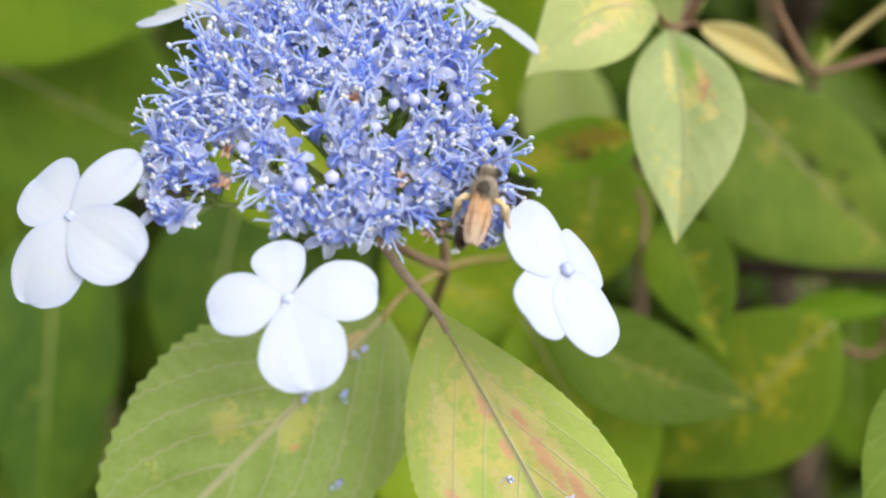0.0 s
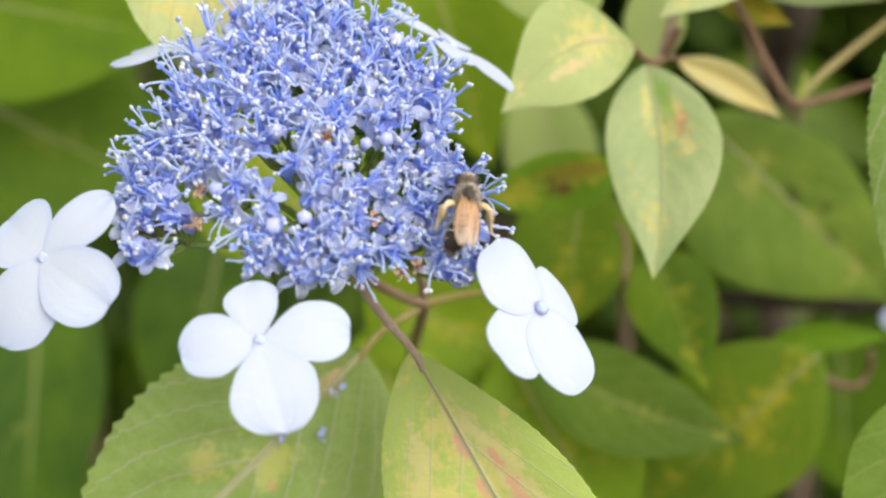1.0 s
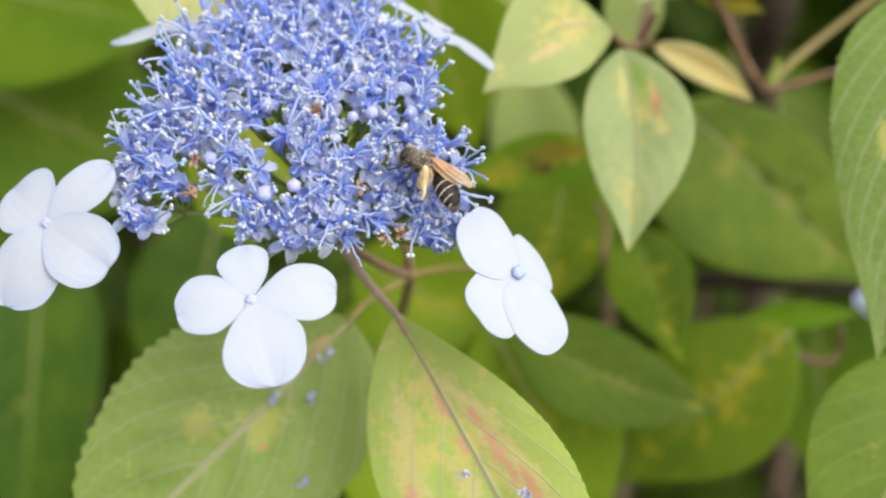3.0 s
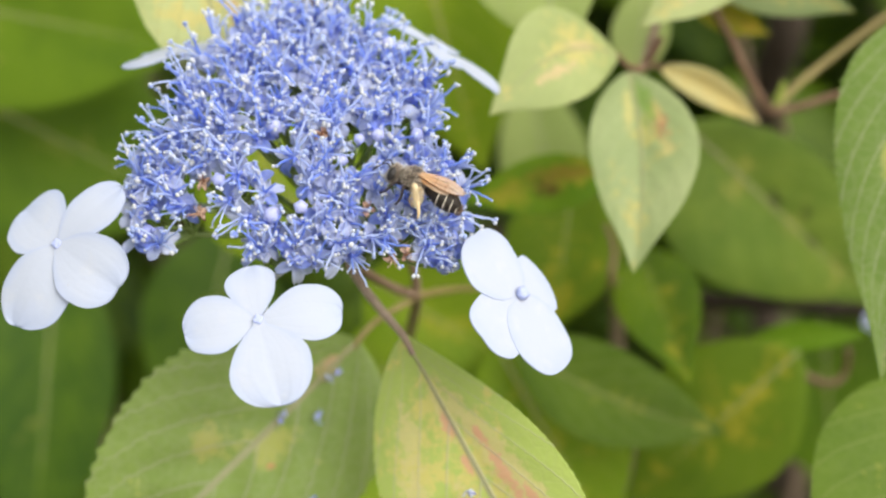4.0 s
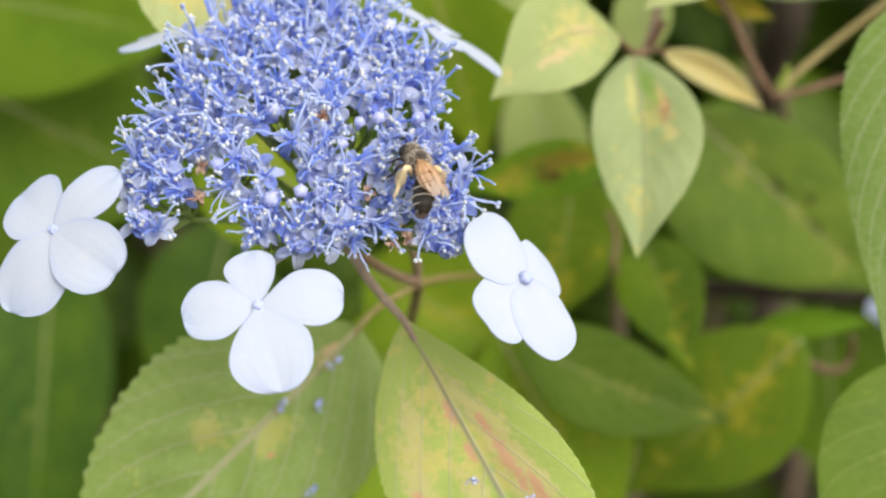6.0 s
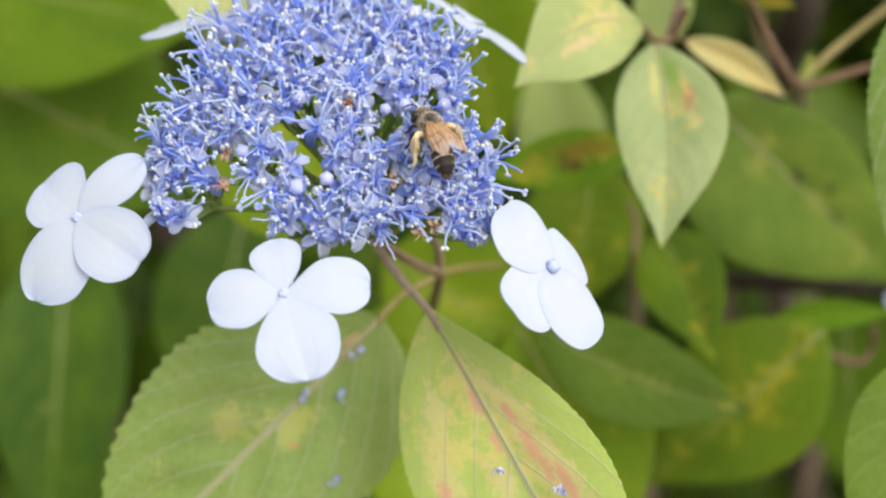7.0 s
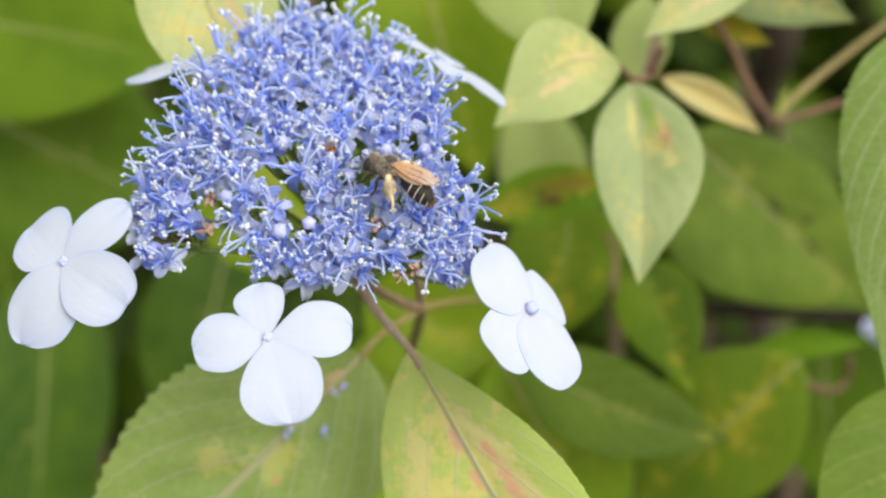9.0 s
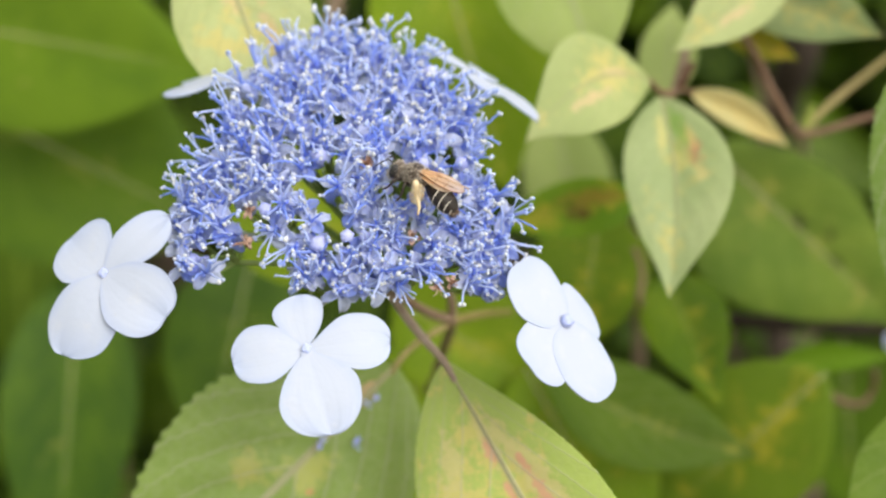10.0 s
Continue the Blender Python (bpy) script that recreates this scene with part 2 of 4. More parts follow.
STALK = plain_material("flower_stalk", (0.27, 0.40, 0.08), (0.42, 0.51, 0.20), 500, 0.5, through=0.3)
FLORET_PETAL = plain_material("floret_petal", (0.40, 0.51, 0.98), (0.80, 0.84, 0.99), 500, 0.4, 0.5, through=0.6, each=True)
FILAMENT = plain_material("filament", (0.32, 0.46, 0.97), (0.68, 0.76, 0.99), 500, 0.4, through=0.5, each=True)
ANTHER = plain_material("anther", (0.42, 0.52, 0.86), (0.74, 0.75, 0.76), 900, 0.6, through=0.2, each=True)
BUD_BLUE = plain_material("bud_blue", (0.38, 0.43, 0.82), (0.60, 0.62, 0.90), 600, 0.45, through=0.2)
WITHERED = plain_material("withered", (0.34, 0.15, 0.08), (0.72, 0.50, 0.38), 700, 0.7, through=0.15, each=True)
FLORET_STALK = plain_material("floret_stalk", (0.66, 0.69, 0.76), (0.80, 0.82, 0.84), 500, 0.5, through=0.3)
EYE_BLUE = plain_material("floret_eye", (0.42, 0.48, 0.82), (0.62, 0.68, 0.92), 700, 0.45, through=0.2)


def petal_material():
    """White, with a faint blue towards the rim and fine veins that run outwards."""
    k = Nodes("white_petal")
    s, v = k.uv()
    v = k.math("ABSOLUTE", k.math("MULTIPLY_ADD", v, 2.0, -1.0))
    rim = k.step(k.math("ADD", k.math("MAXIMUM", s, v), k.math("MULTIPLY", k.noise(140.0, 3.0), 0.3)), 0.75, 1.25)
    color = k.mix(rim, (0.565, 0.605, 0.72), (0.50, 0.56, 0.735))
    fan = k.math("ADD", k.math("MULTIPLY", v, 6.0), k.math("MULTIPLY", k.noise(420.0, 3.0, seed=6.0), 0.8))
    rays = k.math("PINGPONG", fan, 0.5)
    color = k.mix(k.math("MULTIPLY", k.math("SUBTRACT", 1.0, k.step(rays, 0.0, 0.12)), 0.05), color, (0.52, 0.58, 0.82))
    color = k.mix(k.math("MULTIPLY", k.step(k.noise(260.0, 4.0, 0.6, seed=8.0), 0.5, 0.75), 0.3), color, (0.70, 0.69, 0.70))
    color = k.mix(k.math("MULTIPLY", k.step(k.noise(700.0, 2.0, seed=4.0), 0.73, 0.78), 0.3), color, (0.5, 0.42, 0.32))
    relief = k.math("ADD", k.noise(450.0, 3.0), k.math("MULTIPLY", rays, 0.10))
    return k.finish(color, 0.5, 0.3, k.bump(relief, 0.25, 0.0004), 0.3)


PETAL = petal_material()
PETAL_BLUE = plain_material("pale_blue_petal", (0.45, 0.52, 0.80), (0.66, 0.71, 0.86), 300, 0.5, through=0.3)

HAIR_DARK = plain_material("bee_hair_dark", (0.03, 0.022, 0.017), (0.12, 0.09, 0.065), 3000, 0.75, sheen=0.1)
HAIR_BROWN = plain_material("bee_hair_brown", (0.15, 0.115, 0.085), (0.72, 0.63, 0.53), 3000, 0.6, each=True)
HAIR_TAIL = plain_material("bee_hair_tail", (0.08, 0.05, 0.035), (0.30, 0.21, 0.15), 3000, 0.6, each=True)
HAIR_PALE = plain_material("bee_hair_pale", (0.42, 0.37, 0.30), (0.66, 0.60, 0.50), 3000, 0.7)
HAIR_GOLD = plain_material("bee_hair_gold", (0.80, 0.56, 0.26), (0.97, 0.87, 0.64), 3000, 0.6, through=0.2, each=True)
BEE_SHELL = plain_material("bee_shell", (0.010, 0.007, 0.005), (0.035, 0.022, 0.015), 1500, 0.42, 0.35)
BEE_BAND = plain_material("bee_band", (0.50, 0.44, 0.36), (0.76, 0.70, 0.60), 2500, 0.7)
BEE_EYE = plain_material("bee_eye", (0.006, 0.005, 0.005), (0.02, 0.016, 0.014), 2500, 0.3, 0.4)
BEE_LEG = plain_material("bee_leg", (0.66, 0.44, 0.20), (0.85, 0.68, 0.42), 2000, 0.5, through=0.15)


def wing_material():
    """Thin clear wing, amber near the body and paler towards the tip."""
    k = Nodes("bee_wing")
    x = k.n.new("ShaderNodeSeparateXYZ")
    k.l.new(k.tc.outputs["Object"], x.inputs[0])
    along = k.step(k.math("ADD", k.math("MULTIPLY", x.outputs[0], -1.0), k.math("MULTIPLY", k.noise(900.0, 3.0), 0.002)), 0.001, 0.0085)
    color = k.mix(along, (0.98, 0.64, 0.33), (0.97, 0.80, 0.66))
    rows = k.math("ADD", k.math("MULTIPLY", x.outputs[1], 2300.0), k.math("MULTIPLY", k.noise(700.0, 2.0), 1.6))
    lines = k.math("MULTIPLY", k.math("PINGPONG", rows, 0.5), 2.0)
    # darker rows in the colour, so the rows between read as glints
    color = k.mix(k.math("MULTIPLY", k.step(lines, 0.55, 1.0), 0.45), color, (0.56, 0.28, 0.13))
    return k.finish(color, 0.22, 1.0, k.bump(lines, 0.8, 0.00025), 0.3, None, k.math("SUBTRACT", k.math("MULTIPLY_ADD", lines, 0.22, 0.46), k.math("MULTIPLY", along, 0.12)))


BEE_WING = wing_material()
BEE_WING_VEIN = plain_material("bee_wing_vein", (0.16, 0.07, 0.03), (0.30, 0.15, 0.07), 900, 0.4)

# ---------- mesh helpers ----------
ORIGIN = {}


def thing(name, at, label, category, group="", kind=""):
    """An Empty that carries the parts of one thing."""
    ob = new(name)
    ob.empty_display_size = 0.01
    ob.location = at
    ORIGIN[ob] = Vector(at)
    return tagged(ob, label, category, group, kind)


def part(name, geo, material, parent, label="", at=None, smooth=True, uvs=None):
    """One mesh object from (verts, faces) in the parent's own axes, placed about at."""
    verts, faces = geo
    base = ORIGIN[parent] if parent else Vector((0, 0, 0))
    at = Vector(at) if at is not None else Vector(base)
    me = bpy.data.meshes.new(name)
    me.from_pydata([Vector(v) - at for v in verts], [], faces)
    me.materials.append(material)
    if smooth:
        me.polygons.foreach_set("use_smooth", [True] * len(me.polygons))
    if uvs:
        layer = me.uv_layers.new(name="UVMap")
        for loop in me.loops:
            layer.data[loop.index].uv = uvs[loop.vertex_index]
    me.update()
    ob = new(name, me)
    ob.parent = parent
    ob.location = at - base
    ORIGIN[ob] = at
    if label:
        ob["label"] = label
    return ob


def join(*geos):
    verts, faces = [], []
    for v, f in geos:
        k = len(verts)
        verts += [Vector(p) for p in v]
        faces += [tuple(i + k for i in q) for q in f]
    return verts, faces


def moved(geo, m):
    return [m @ Vector(v) for v in geo[0]], geo[1]


def smooth_path(points, per=5):
    """A rounded path through the given points."""
    p = [Vector(q) for q in points]
    p = [2 * p[0] - p[1]] + p + [2 * p[-1] - p[-2]]
    out = []
    for i in range(1, len(p) - 2):
        for j in range(per):
            t = j / per
            a, b, c, d = p[i - 1], p[i], p[i + 1], p[i + 2]
            out.append(0.5 * ((2 * b) + (c - a) * t + (2 * a - 5 * b + 4 * c - d) * t * t + (3 * b - a - 3 * c + d) * t**3))
    return out + [p[-2]]


def tube(path, radii, sides=8, caps=True):
    """A round tube along a path, with one radius for each point."""
    verts, faces = [], []
    ref = None
    for i, q in enumerate(path):
        d = (path[min(i + 1, len(path) - 1)] - path[max(i - 1, 0)]).normalized()
        if ref is None:
            ref = d.orthogonal().normalized()
        ref = (ref - d * ref.dot(d)).normalized()
        w = d.cross(ref)
        for j in range(sides):
            a = tau * j / sides
            verts.append(q + radii[i] * (cos(a) * ref + sin(a) * w))
    for i in range(len(path) - 1):
        for j in range(sides):
            k = (j + 1) % sides
            faces.append((i * sides + j, i * sides + k, (i + 1) * sides + k, (i + 1) * sides + j))
    if caps:
        faces.append(tuple(range(sides))[::-1])
        faces.append(tuple((len(path) - 1) * sides + j for j in range(sides)))
    return verts, faces


def ball(at, rx, ry=None, rz=None, rings=6, sides=8):
    ry, rz = ry or rx, rz or rx
    at = Vector(at)
    verts, faces = [at + Vector((0, 0, rz))], []
    for i in range(1, rings):
        a = pi * i / rings
        for j in range(sides):
            b = tau * j / sides
            verts.append(at + Vector((rx * sin(a) * cos(b), ry * sin(a) * sin(b), rz * cos(a))))
    verts.append(at - Vector((0, 0, rz)))
    last = len(verts) - 1
    for j in range(sides):
        k = (j + 1) % sides
        faces.append((0, 1 + j, 1 + k))
        faces.append((last, 1 + (rings - 2) * sides + k, 1 + (rings - 2) * sides + j))
        for i in range(rings - 2):
            faces.append((1 + i * sides + j, 1 + (i + 1) * sides + j, 1 + (i + 1) * sides + k, 1 + i * sides + k))
    return verts, faces


def sheet(grid, uv, thick, up):
    """A thin solid from a grid of points: upper face, lower face and a rim."""
    n, m = len(grid), len(grid[0])
    verts = [p for row in grid for p in row]
    uvs = [q for row in uv for q in row]
    verts += [p - up * thick for p in verts]
    uvs += uvs
    faces, o = [], n * m
    for i in range(n - 1):
        for j in range(m - 1):
            a, b, c, d = i * m + j, i * m + j + 1, (i + 1) * m + j + 1, (i + 1) * m + j
            faces += [(a, b, c, d), (o + d, o + c, o + b, o + a)]
    rim = [j for j in range(m)] + [i * m + m - 1 for i in range(1, n)] + [(n - 1) * m + j for j in range(m - 2, -1, -1)] + [i * m for i in range(n - 2, 0, -1)]
    for a, b in zip(rim, rim[1:] + rim[:1]):
        faces.append((b, a, o + a, o + b))
    return (verts, faces), uvs


LEAF_COUNT = [0]


def leaf_shape(a, b, width, up, fold=8.0, droop=0.03, bend=0.0, widest=0.42, near=False, wave=0.012, right=None, rough=False, tooth=0.025, relief=0.004, slim=1.0, teeth=36):
    """An ovate, toothed leaf from its base a to its tip b, folded along the midrib, with hollows along its side veins."""
    a, b, up = Vector(a), Vector(b), Vector(up).normalized()
    LEAF_COUNT[0] += 1
    ph = LEAF_COUNT[0] * 1.7
    axis = (b - a).normalized()
    length, side = (b - a).length, up.cross(axis).normalized()
    up = axis.cross(side).normalized()
    rows, cols = (120, 9) if near else (10, 2) if rough else (30, 5)
    powers = [math.log(0.5) / math.log(w) for w in (widest, right or widest)]
    cf, sf = cos(radians(fold)), sin(radians(fold))
    grid, uv = [], []
    for i in range(rows + 1):
        s = i / rows
        halves = [0.5 * width * max(sin(pi * s**p), 0.0) ** 0.95 * (1.0 - 0.30 * max(0.0, (s - 0.72) / 0.28) ** 1.2) + 0.0004 * (1 - s) for p in powers]
        halves[0] *= slim
        saw = 1.0
        if near:
            t = (s * teeth) % 1.0
            saw += tooth * (1.0 + 0.9 * noise.noise(Vector((s * 23, ph, 0)))) * (t if t < 0.7 else (1 - t) * 2.3) * (1 if s > 0.12 else 0)
        centre = a + axis * (length * s) + side * (bend * length * 4 * s * (1 - s)) + up * (droop * length * 4 * s * (1 - s))
        row, ur = [], []
        for j in range(-cols, cols + 1):
            v = j / cols
            w = abs(v)
            half = halves[1 if v > 0 else 0] * saw
            hollow = cos(tau * 7 * (s - 0.36 * w**1.2)) * min(1, 4 * w) * (1 - w**3) * sin(pi * s)
            lift = w * half * sf - relief * width * hollow + wave * width * w * w * sin(9 * s + ph + (2.0 if v > 0 else 0.0)) - 0.06 * half * w**4
            row.append(centre + side * (v * half * cf) + up * lift)
            ur.append((s, 0.5 + 0.5 * v))
        grid.append(row)
        uv.append(ur)
    return grid, uv, up


def leaf(shoot, a, b, width, up, look_="LEAF_GREEN", **shape):
    """A leaf on a shoot: the blade, and under it the raised midrib."""
    grid, uv, up = leaf_shape(a, b, width, up, **shape)
    geo, uvs = sheet(grid, uv, 0.0003, up)
    name, words = LOOKS[look_]
    blade = part("leaf", geo, name, shoot, words, at=a, uvs=uvs)
    blade.data.set_sharp_from_angle(angle=radians(60))
    mid = len(grid[0]) // 2
    line = [row[mid] for row in grid[:: 3 if shape.get("near") else 2]]
    r = (0.028 if shape.get("near") else 0.016) * width
    part("midrib", tube([q - up * 0.0001 for q in line], [r * (0.16 + 0.84 * (1 - i / len(line)) ** 1.2) * 0.55 for i in range(len(line))], 6), RIB, blade, at=a)
    return blade


RIB = plain_material("leaf_rib", (0.26, 0.245, 0.11), (0.40, 0.38, 0.20), 400, 0.5, through=0.1)
LOOKS = {
    "LEAF_GREEN": (LEAF_GREEN, ""),
    "LEAF_DARK": (LEAF_DARK, "large dark green leaf"),
    "LEAF_HOLED": (LEAF_HOLED, "green leaf with dark bitten spots"),
    "LEAF_STAIN": (LEAF_STAIN, "green leaf with brown stains"),
    "LEAF_MID": (LEAF_MID, "broad green leaf"),
    "LEAF_SPOT_GREEN": (LEAF_SPOT_GREEN, "green leaf with yellow blotches"),
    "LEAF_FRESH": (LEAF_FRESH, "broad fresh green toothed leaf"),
    "LEAF_MOTTLED": (LEAF_MOTTLED, "green leaf mottled yellow and rust red"),
    "LEAF_PALE": (LEAF_PALE, "pale grey-green leaf"),
    "LEAF_PALE_SPOT": (LEAF_PALE_SPOT, "pale green leaf with a rust-red blotch"),
    "LEAF_PALE_YELLOW": (LEAF_PALE_YELLOW, "pale yellowish leaf with pink blotches"),
    "LEAF_YELLOW": (LEAF_YELLOW, "narrow folded yellow leaf"),
    "LEAF_OLIVE": (LEAF_OLIVE, "small olive-yellow leaf"),
    "LEAF_LIT": (LEAF_LIT, "yellow-green leaf"),
    "LEAF_SUNNY": (LEAF_SUNNY, "yellow-green leaf, its colour lightened for sunlight"),
    "LEAF_BRIGHT": (LEAF_BRIGHT, "small bright green leaf"),
}


def stem(shoot, points, r0, r1, material, name="stem"):
    path = smooth_path(points, 7)
    n = len(path) - 1
    radii = [(r0 + (r1 - r0) * i / n) * (1 + 0.10 * noise.noise(q * 160)) for i, q in enumerate(path)]
    return part(name, tube(path, radii, 10), material, shoot, at=path[0])


# ---------- ground ----------
def ground_sheet():
    """Uneven dark soil near the shrub, flat out to the horizon."""
    xs = [-400, -60, -8] + [-2 + 0.1 * i for i in range(41)] + [8, 60, 400]
    verts = [(x, y, 0.03 * noise.noise(Vector((x * 3, y * 3, 0))) + 0.012 * noise.noise(Vector((x * 11, y * 11, 3))) if abs(x) <= 2 and abs(y) <= 2 else 0.0) for x in xs for y in xs]
    n = len(xs)
    faces = [(i * n + j, (i + 1) * n + j, (i + 1) * n + j + 1, i * n + j + 1) for i in range(n - 1) for j in range(n - 1)]
    ob = part("ground", (verts, faces), SOIL, None)
    tagged(ob, "dark bare garden soil under the shrub", "ground", kind="structure")


ground_sheet()

# ---------- shoots and leaves ----------
front_shoot = thing("leafy_shoot", (0.0, 0.1, 0.0), "brown hydrangea shoot with two broad leaves below the flower", "shoot", "hydrangea shoots")
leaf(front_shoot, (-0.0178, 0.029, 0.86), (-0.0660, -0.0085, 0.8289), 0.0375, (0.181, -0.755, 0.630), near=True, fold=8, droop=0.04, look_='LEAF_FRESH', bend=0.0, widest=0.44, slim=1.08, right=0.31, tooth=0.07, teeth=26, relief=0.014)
leaf(front_shoot, (-0.0093, 0.0137, 0.8746), (0.0203, -0.0290, 0.8408), 0.0264, (-0.405, -0.723, 0.560), near=True, fold=7, droop=0.03, look_='LEAF_MOTTLED', bend=0.022, widest=0.42, slim=1.28, right=0.53, relief=0.004)
stem(front_shoot, [(-0.0081, 0.0409, 0.8597), (-0.0145, 0.0345, 0.8600), (-0.0178, 0.029, 0.86), (-0.0192, 0.0277, 0.8580)], 0.00062, 0.00055, TWIG_OLIVE, "petiole")
stem(front_shoot, [(-0.0206, 0.0278, 0.8831), (-0.0168, 0.0223, 0.8792), (-0.0130, 0.0178, 0.8765), (-0.0093, 0.0137, 0.8746), (-0.0075, 0.0109, 0.8729)], 0.00088, 0.00055, PETIOLE, "petiole")
stem(front_shoot, [(-0.0227, 0.0304, 0.8834), (-0.0167, 0.0321, 0.8732), (-0.0115, 0.0389, 0.8634), (-0.0081, 0.0410, 0.8599), (-0.0089, 0.0503, 0.8471), (-0.0111, 0.0633, 0.8267), (-0.0139, 0.0835, 0.7908), (-0.0188, 0.1323, 0.6682), (-0.0151, 0.2123, 0.3007), (-0.0132, 0.2523, 0.0000)], 0.00079, 0.00112, TWIG, "stem")
stem(front_shoot, [(-0.0081, 0.0410, 0.8599), (-0.0080, 0.0401, 0.8649), (-0.0093, 0.0381, 0.8716), (-0.0136, 0.0364, 0.8849)], 0.00087, 0.00067, TWIG, "stem")
stem(front_shoot, [(-0.0081, 0.0410, 0.8599), (-0.0026, 0.0505, 0.8536), (0.0040, 0.0596, 0.8467)], 0.00082, 0.00056, TWIG_OLIVE, "stem")

upper_shoot = thing("leafy_shoot", (0.12, 0.3, 0.0), "shoot tip with pale yellowing leaves and a red-brown stem", "shoot", "hydrangea shoots")
leaf(upper_shoot, (0.0314, 0.0728, 0.8882), (0.0301, 0.0370, 0.8687), 0.0206, (-0.123, -0.473, 0.873), near=True, fold=14, droop=0.03, look_='LEAF_PALE_SPOT', bend=0.05, slim=0.9)
leaf(upper_shoot, (0.0293, 0.0747, 0.8907), (0.0049, 0.0515, 0.8919), 0.0173, (0.542, -0.539, 0.645), near=True, fold=4, droop=0.1, look_='LEAF_PALE_YELLOW', bend=-0.14, widest=0.49)
leaf(upper_shoot, (0.0395, 0.0849, 0.8821), (0.0603, 0.0829, 0.8703), 0.0063, (0.118, -0.924, 0.363), near=True, fold=20, droop=0.03, look_='LEAF_YELLOW', bend=0.05)
leaf(upper_shoot, (0.0094, 0.1101, 0.9096), (0.0214, 0.0815, 0.8858), 0.0270, (-0.219, -0.683, 0.697), look_='LEAF_PALE', fold=8)
leaf(upper_shoot, (0.0569, 0.0929, 0.9078), (0.0332, 0.0762, 0.8957), 0.0132, (0.259, -0.780, 0.570), look_='LEAF_PALE_YELLOW', fold=10)
leaf(upper_shoot, (0.0462, 0.1001, 0.8892), (0.0631, 0.0967, 0.8828), 0.0066, (-0.029, -0.915, 0.402), look_='LEAF_OLIVE', fold=15)
leaf(upper_shoot, (0.0451, 0.1021, 0.9010), (0.0765, 0.0880, 0.8926), 0.0149, (-0.314, -0.894, 0.319), look_='LEAF_PALE_SPOT', fold=10)
leaf(upper_shoot, (0.0367, 0.0989, 0.8723), (0.0404, 0.1200, 0.8838), 0.0120, (-0.056, -0.472, 0.880), look_='LEAF_PALE', fold=6)
stem(upper_shoot, [(0.0320, 0.0739, 0.8866), (0.0349, 0.0798, 0.8849), (0.0366, 0.0805, 0.8874), (0.0382, 0.0819, 0.8906)], 0.00069, 0.00085, TWIG_RED, "stem")
stem(upper_shoot, [(0.0293, 0.0747, 0.8907), (0.0317, 0.0767, 0.8871), (0.0352, 0.0798, 0.8849)], 0.00058, 0.00058, TWIG_RED, "petiole")
stem(upper_shoot, [(0.0395, 0.0849, 0.8821), (0.0368, 0.0819, 0.8845), (0.0352, 0.0798, 0.8849)], 0.00050, 0.00050, TWIG_RED, "petiole")
stem(upper_shoot, [(0.0352, 0.0798, 0.8849), (0.0409, 0.0960, 0.8933), (0.0549, 0.1396, 0.8935), (0.0807, 0.2374, 0.8335), (0.1094, 0.2751, 0.6966), (0.0875, 0.3551, 0.3135), (0.0766, 0.3951, 0.0000)], 0.00098, 0.00163, TWIG, "stem")

forked_branch = thing("forked_branch", (0.2, 0.4, 0.0), "thin red-brown forked branch with a green bud", "branch")
stem(forked_branch, [(0.0642, 0.0907, 0.8680), (0.0617, 0.0919, 0.8711), (0.0576, 0.0934, 0.8775), (0.0546, 0.0952, 0.8830), (0.0497, 0.0963, 0.8906), (0.0443, 0.1001, 0.8985)], 0.00093, 0.00070, TWIG_RED, "stem")
stem(forked_branch, [(0.0642, 0.0907, 0.8680), (0.0693, 0.0955, 0.8710), (0.0775, 0.1011, 0.8751), (0.0893, 0.1066, 0.8821), (0.1011, 0.1113, 0.8881)], 0.00082, 0.00070, TWIG_OLIVE, "stem")
stem(forked_branch, [(0.0642, 0.0907, 0.8680), (0.0706, 0.0917, 0.8692), (0.0788, 0.0932, 0.8712), (0.0932, 0.0906, 0.8771)], 0.00087, 0.00070, TWIG_RED, "stem")
stem(forked_branch, [(0.0642, 0.0909, 0.8682), (0.0685, 0.1042, 0.8605), (0.0805, 0.1424, 0.8353), (0.1001, 0.1915, 0.7748), (0.1384, 0.2327, 0.5806), (0.1107, 0.3127, 0.2613), (0.0969, 0.3527, 0.0000)], 0.00087, 0.00210, TWIG, "stem")
stem(forked_branch, [(0.0647, 0.0904, 0.8707), (0.0655, 0.0910, 0.8730), (0.0658, 0.0915, 0.8751)], 0.00127, 0.00058, LEAF_BUD, "bud")

edge_shoot = thing("leafy_shoot", (0.14, 0.1, 0.0), "shoot with two broad pale green leaves", "shoot", "hydrangea shoots")
# darker green on the upper leaf makes up for weaker light there
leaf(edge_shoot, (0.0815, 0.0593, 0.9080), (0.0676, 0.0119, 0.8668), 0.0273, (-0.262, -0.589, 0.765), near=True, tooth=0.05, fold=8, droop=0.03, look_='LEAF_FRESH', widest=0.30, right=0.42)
leaf(edge_shoot, (0.0870, 0.0245, 0.8572), (0.0620, -0.0072, 0.8290), 0.0322, (-0.134, -0.598, 0.790), near=True, fold=8, droop=0.06, look_='LEAF_MID')
stem(edge_shoot, [(0.0815, 0.0593, 0.9080), (0.0883, 0.0680, 0.9007), (0.0855, 0.0252, 0.8582), (0.0927, 0.0160, 0.8279), (0.1154, 0.0310, 0.7545), (0.0923, 0.1110, 0.3395), (0.0808, 0.1510, 0.0000)], 0.00077, 0.00115, TWIG, "stem")

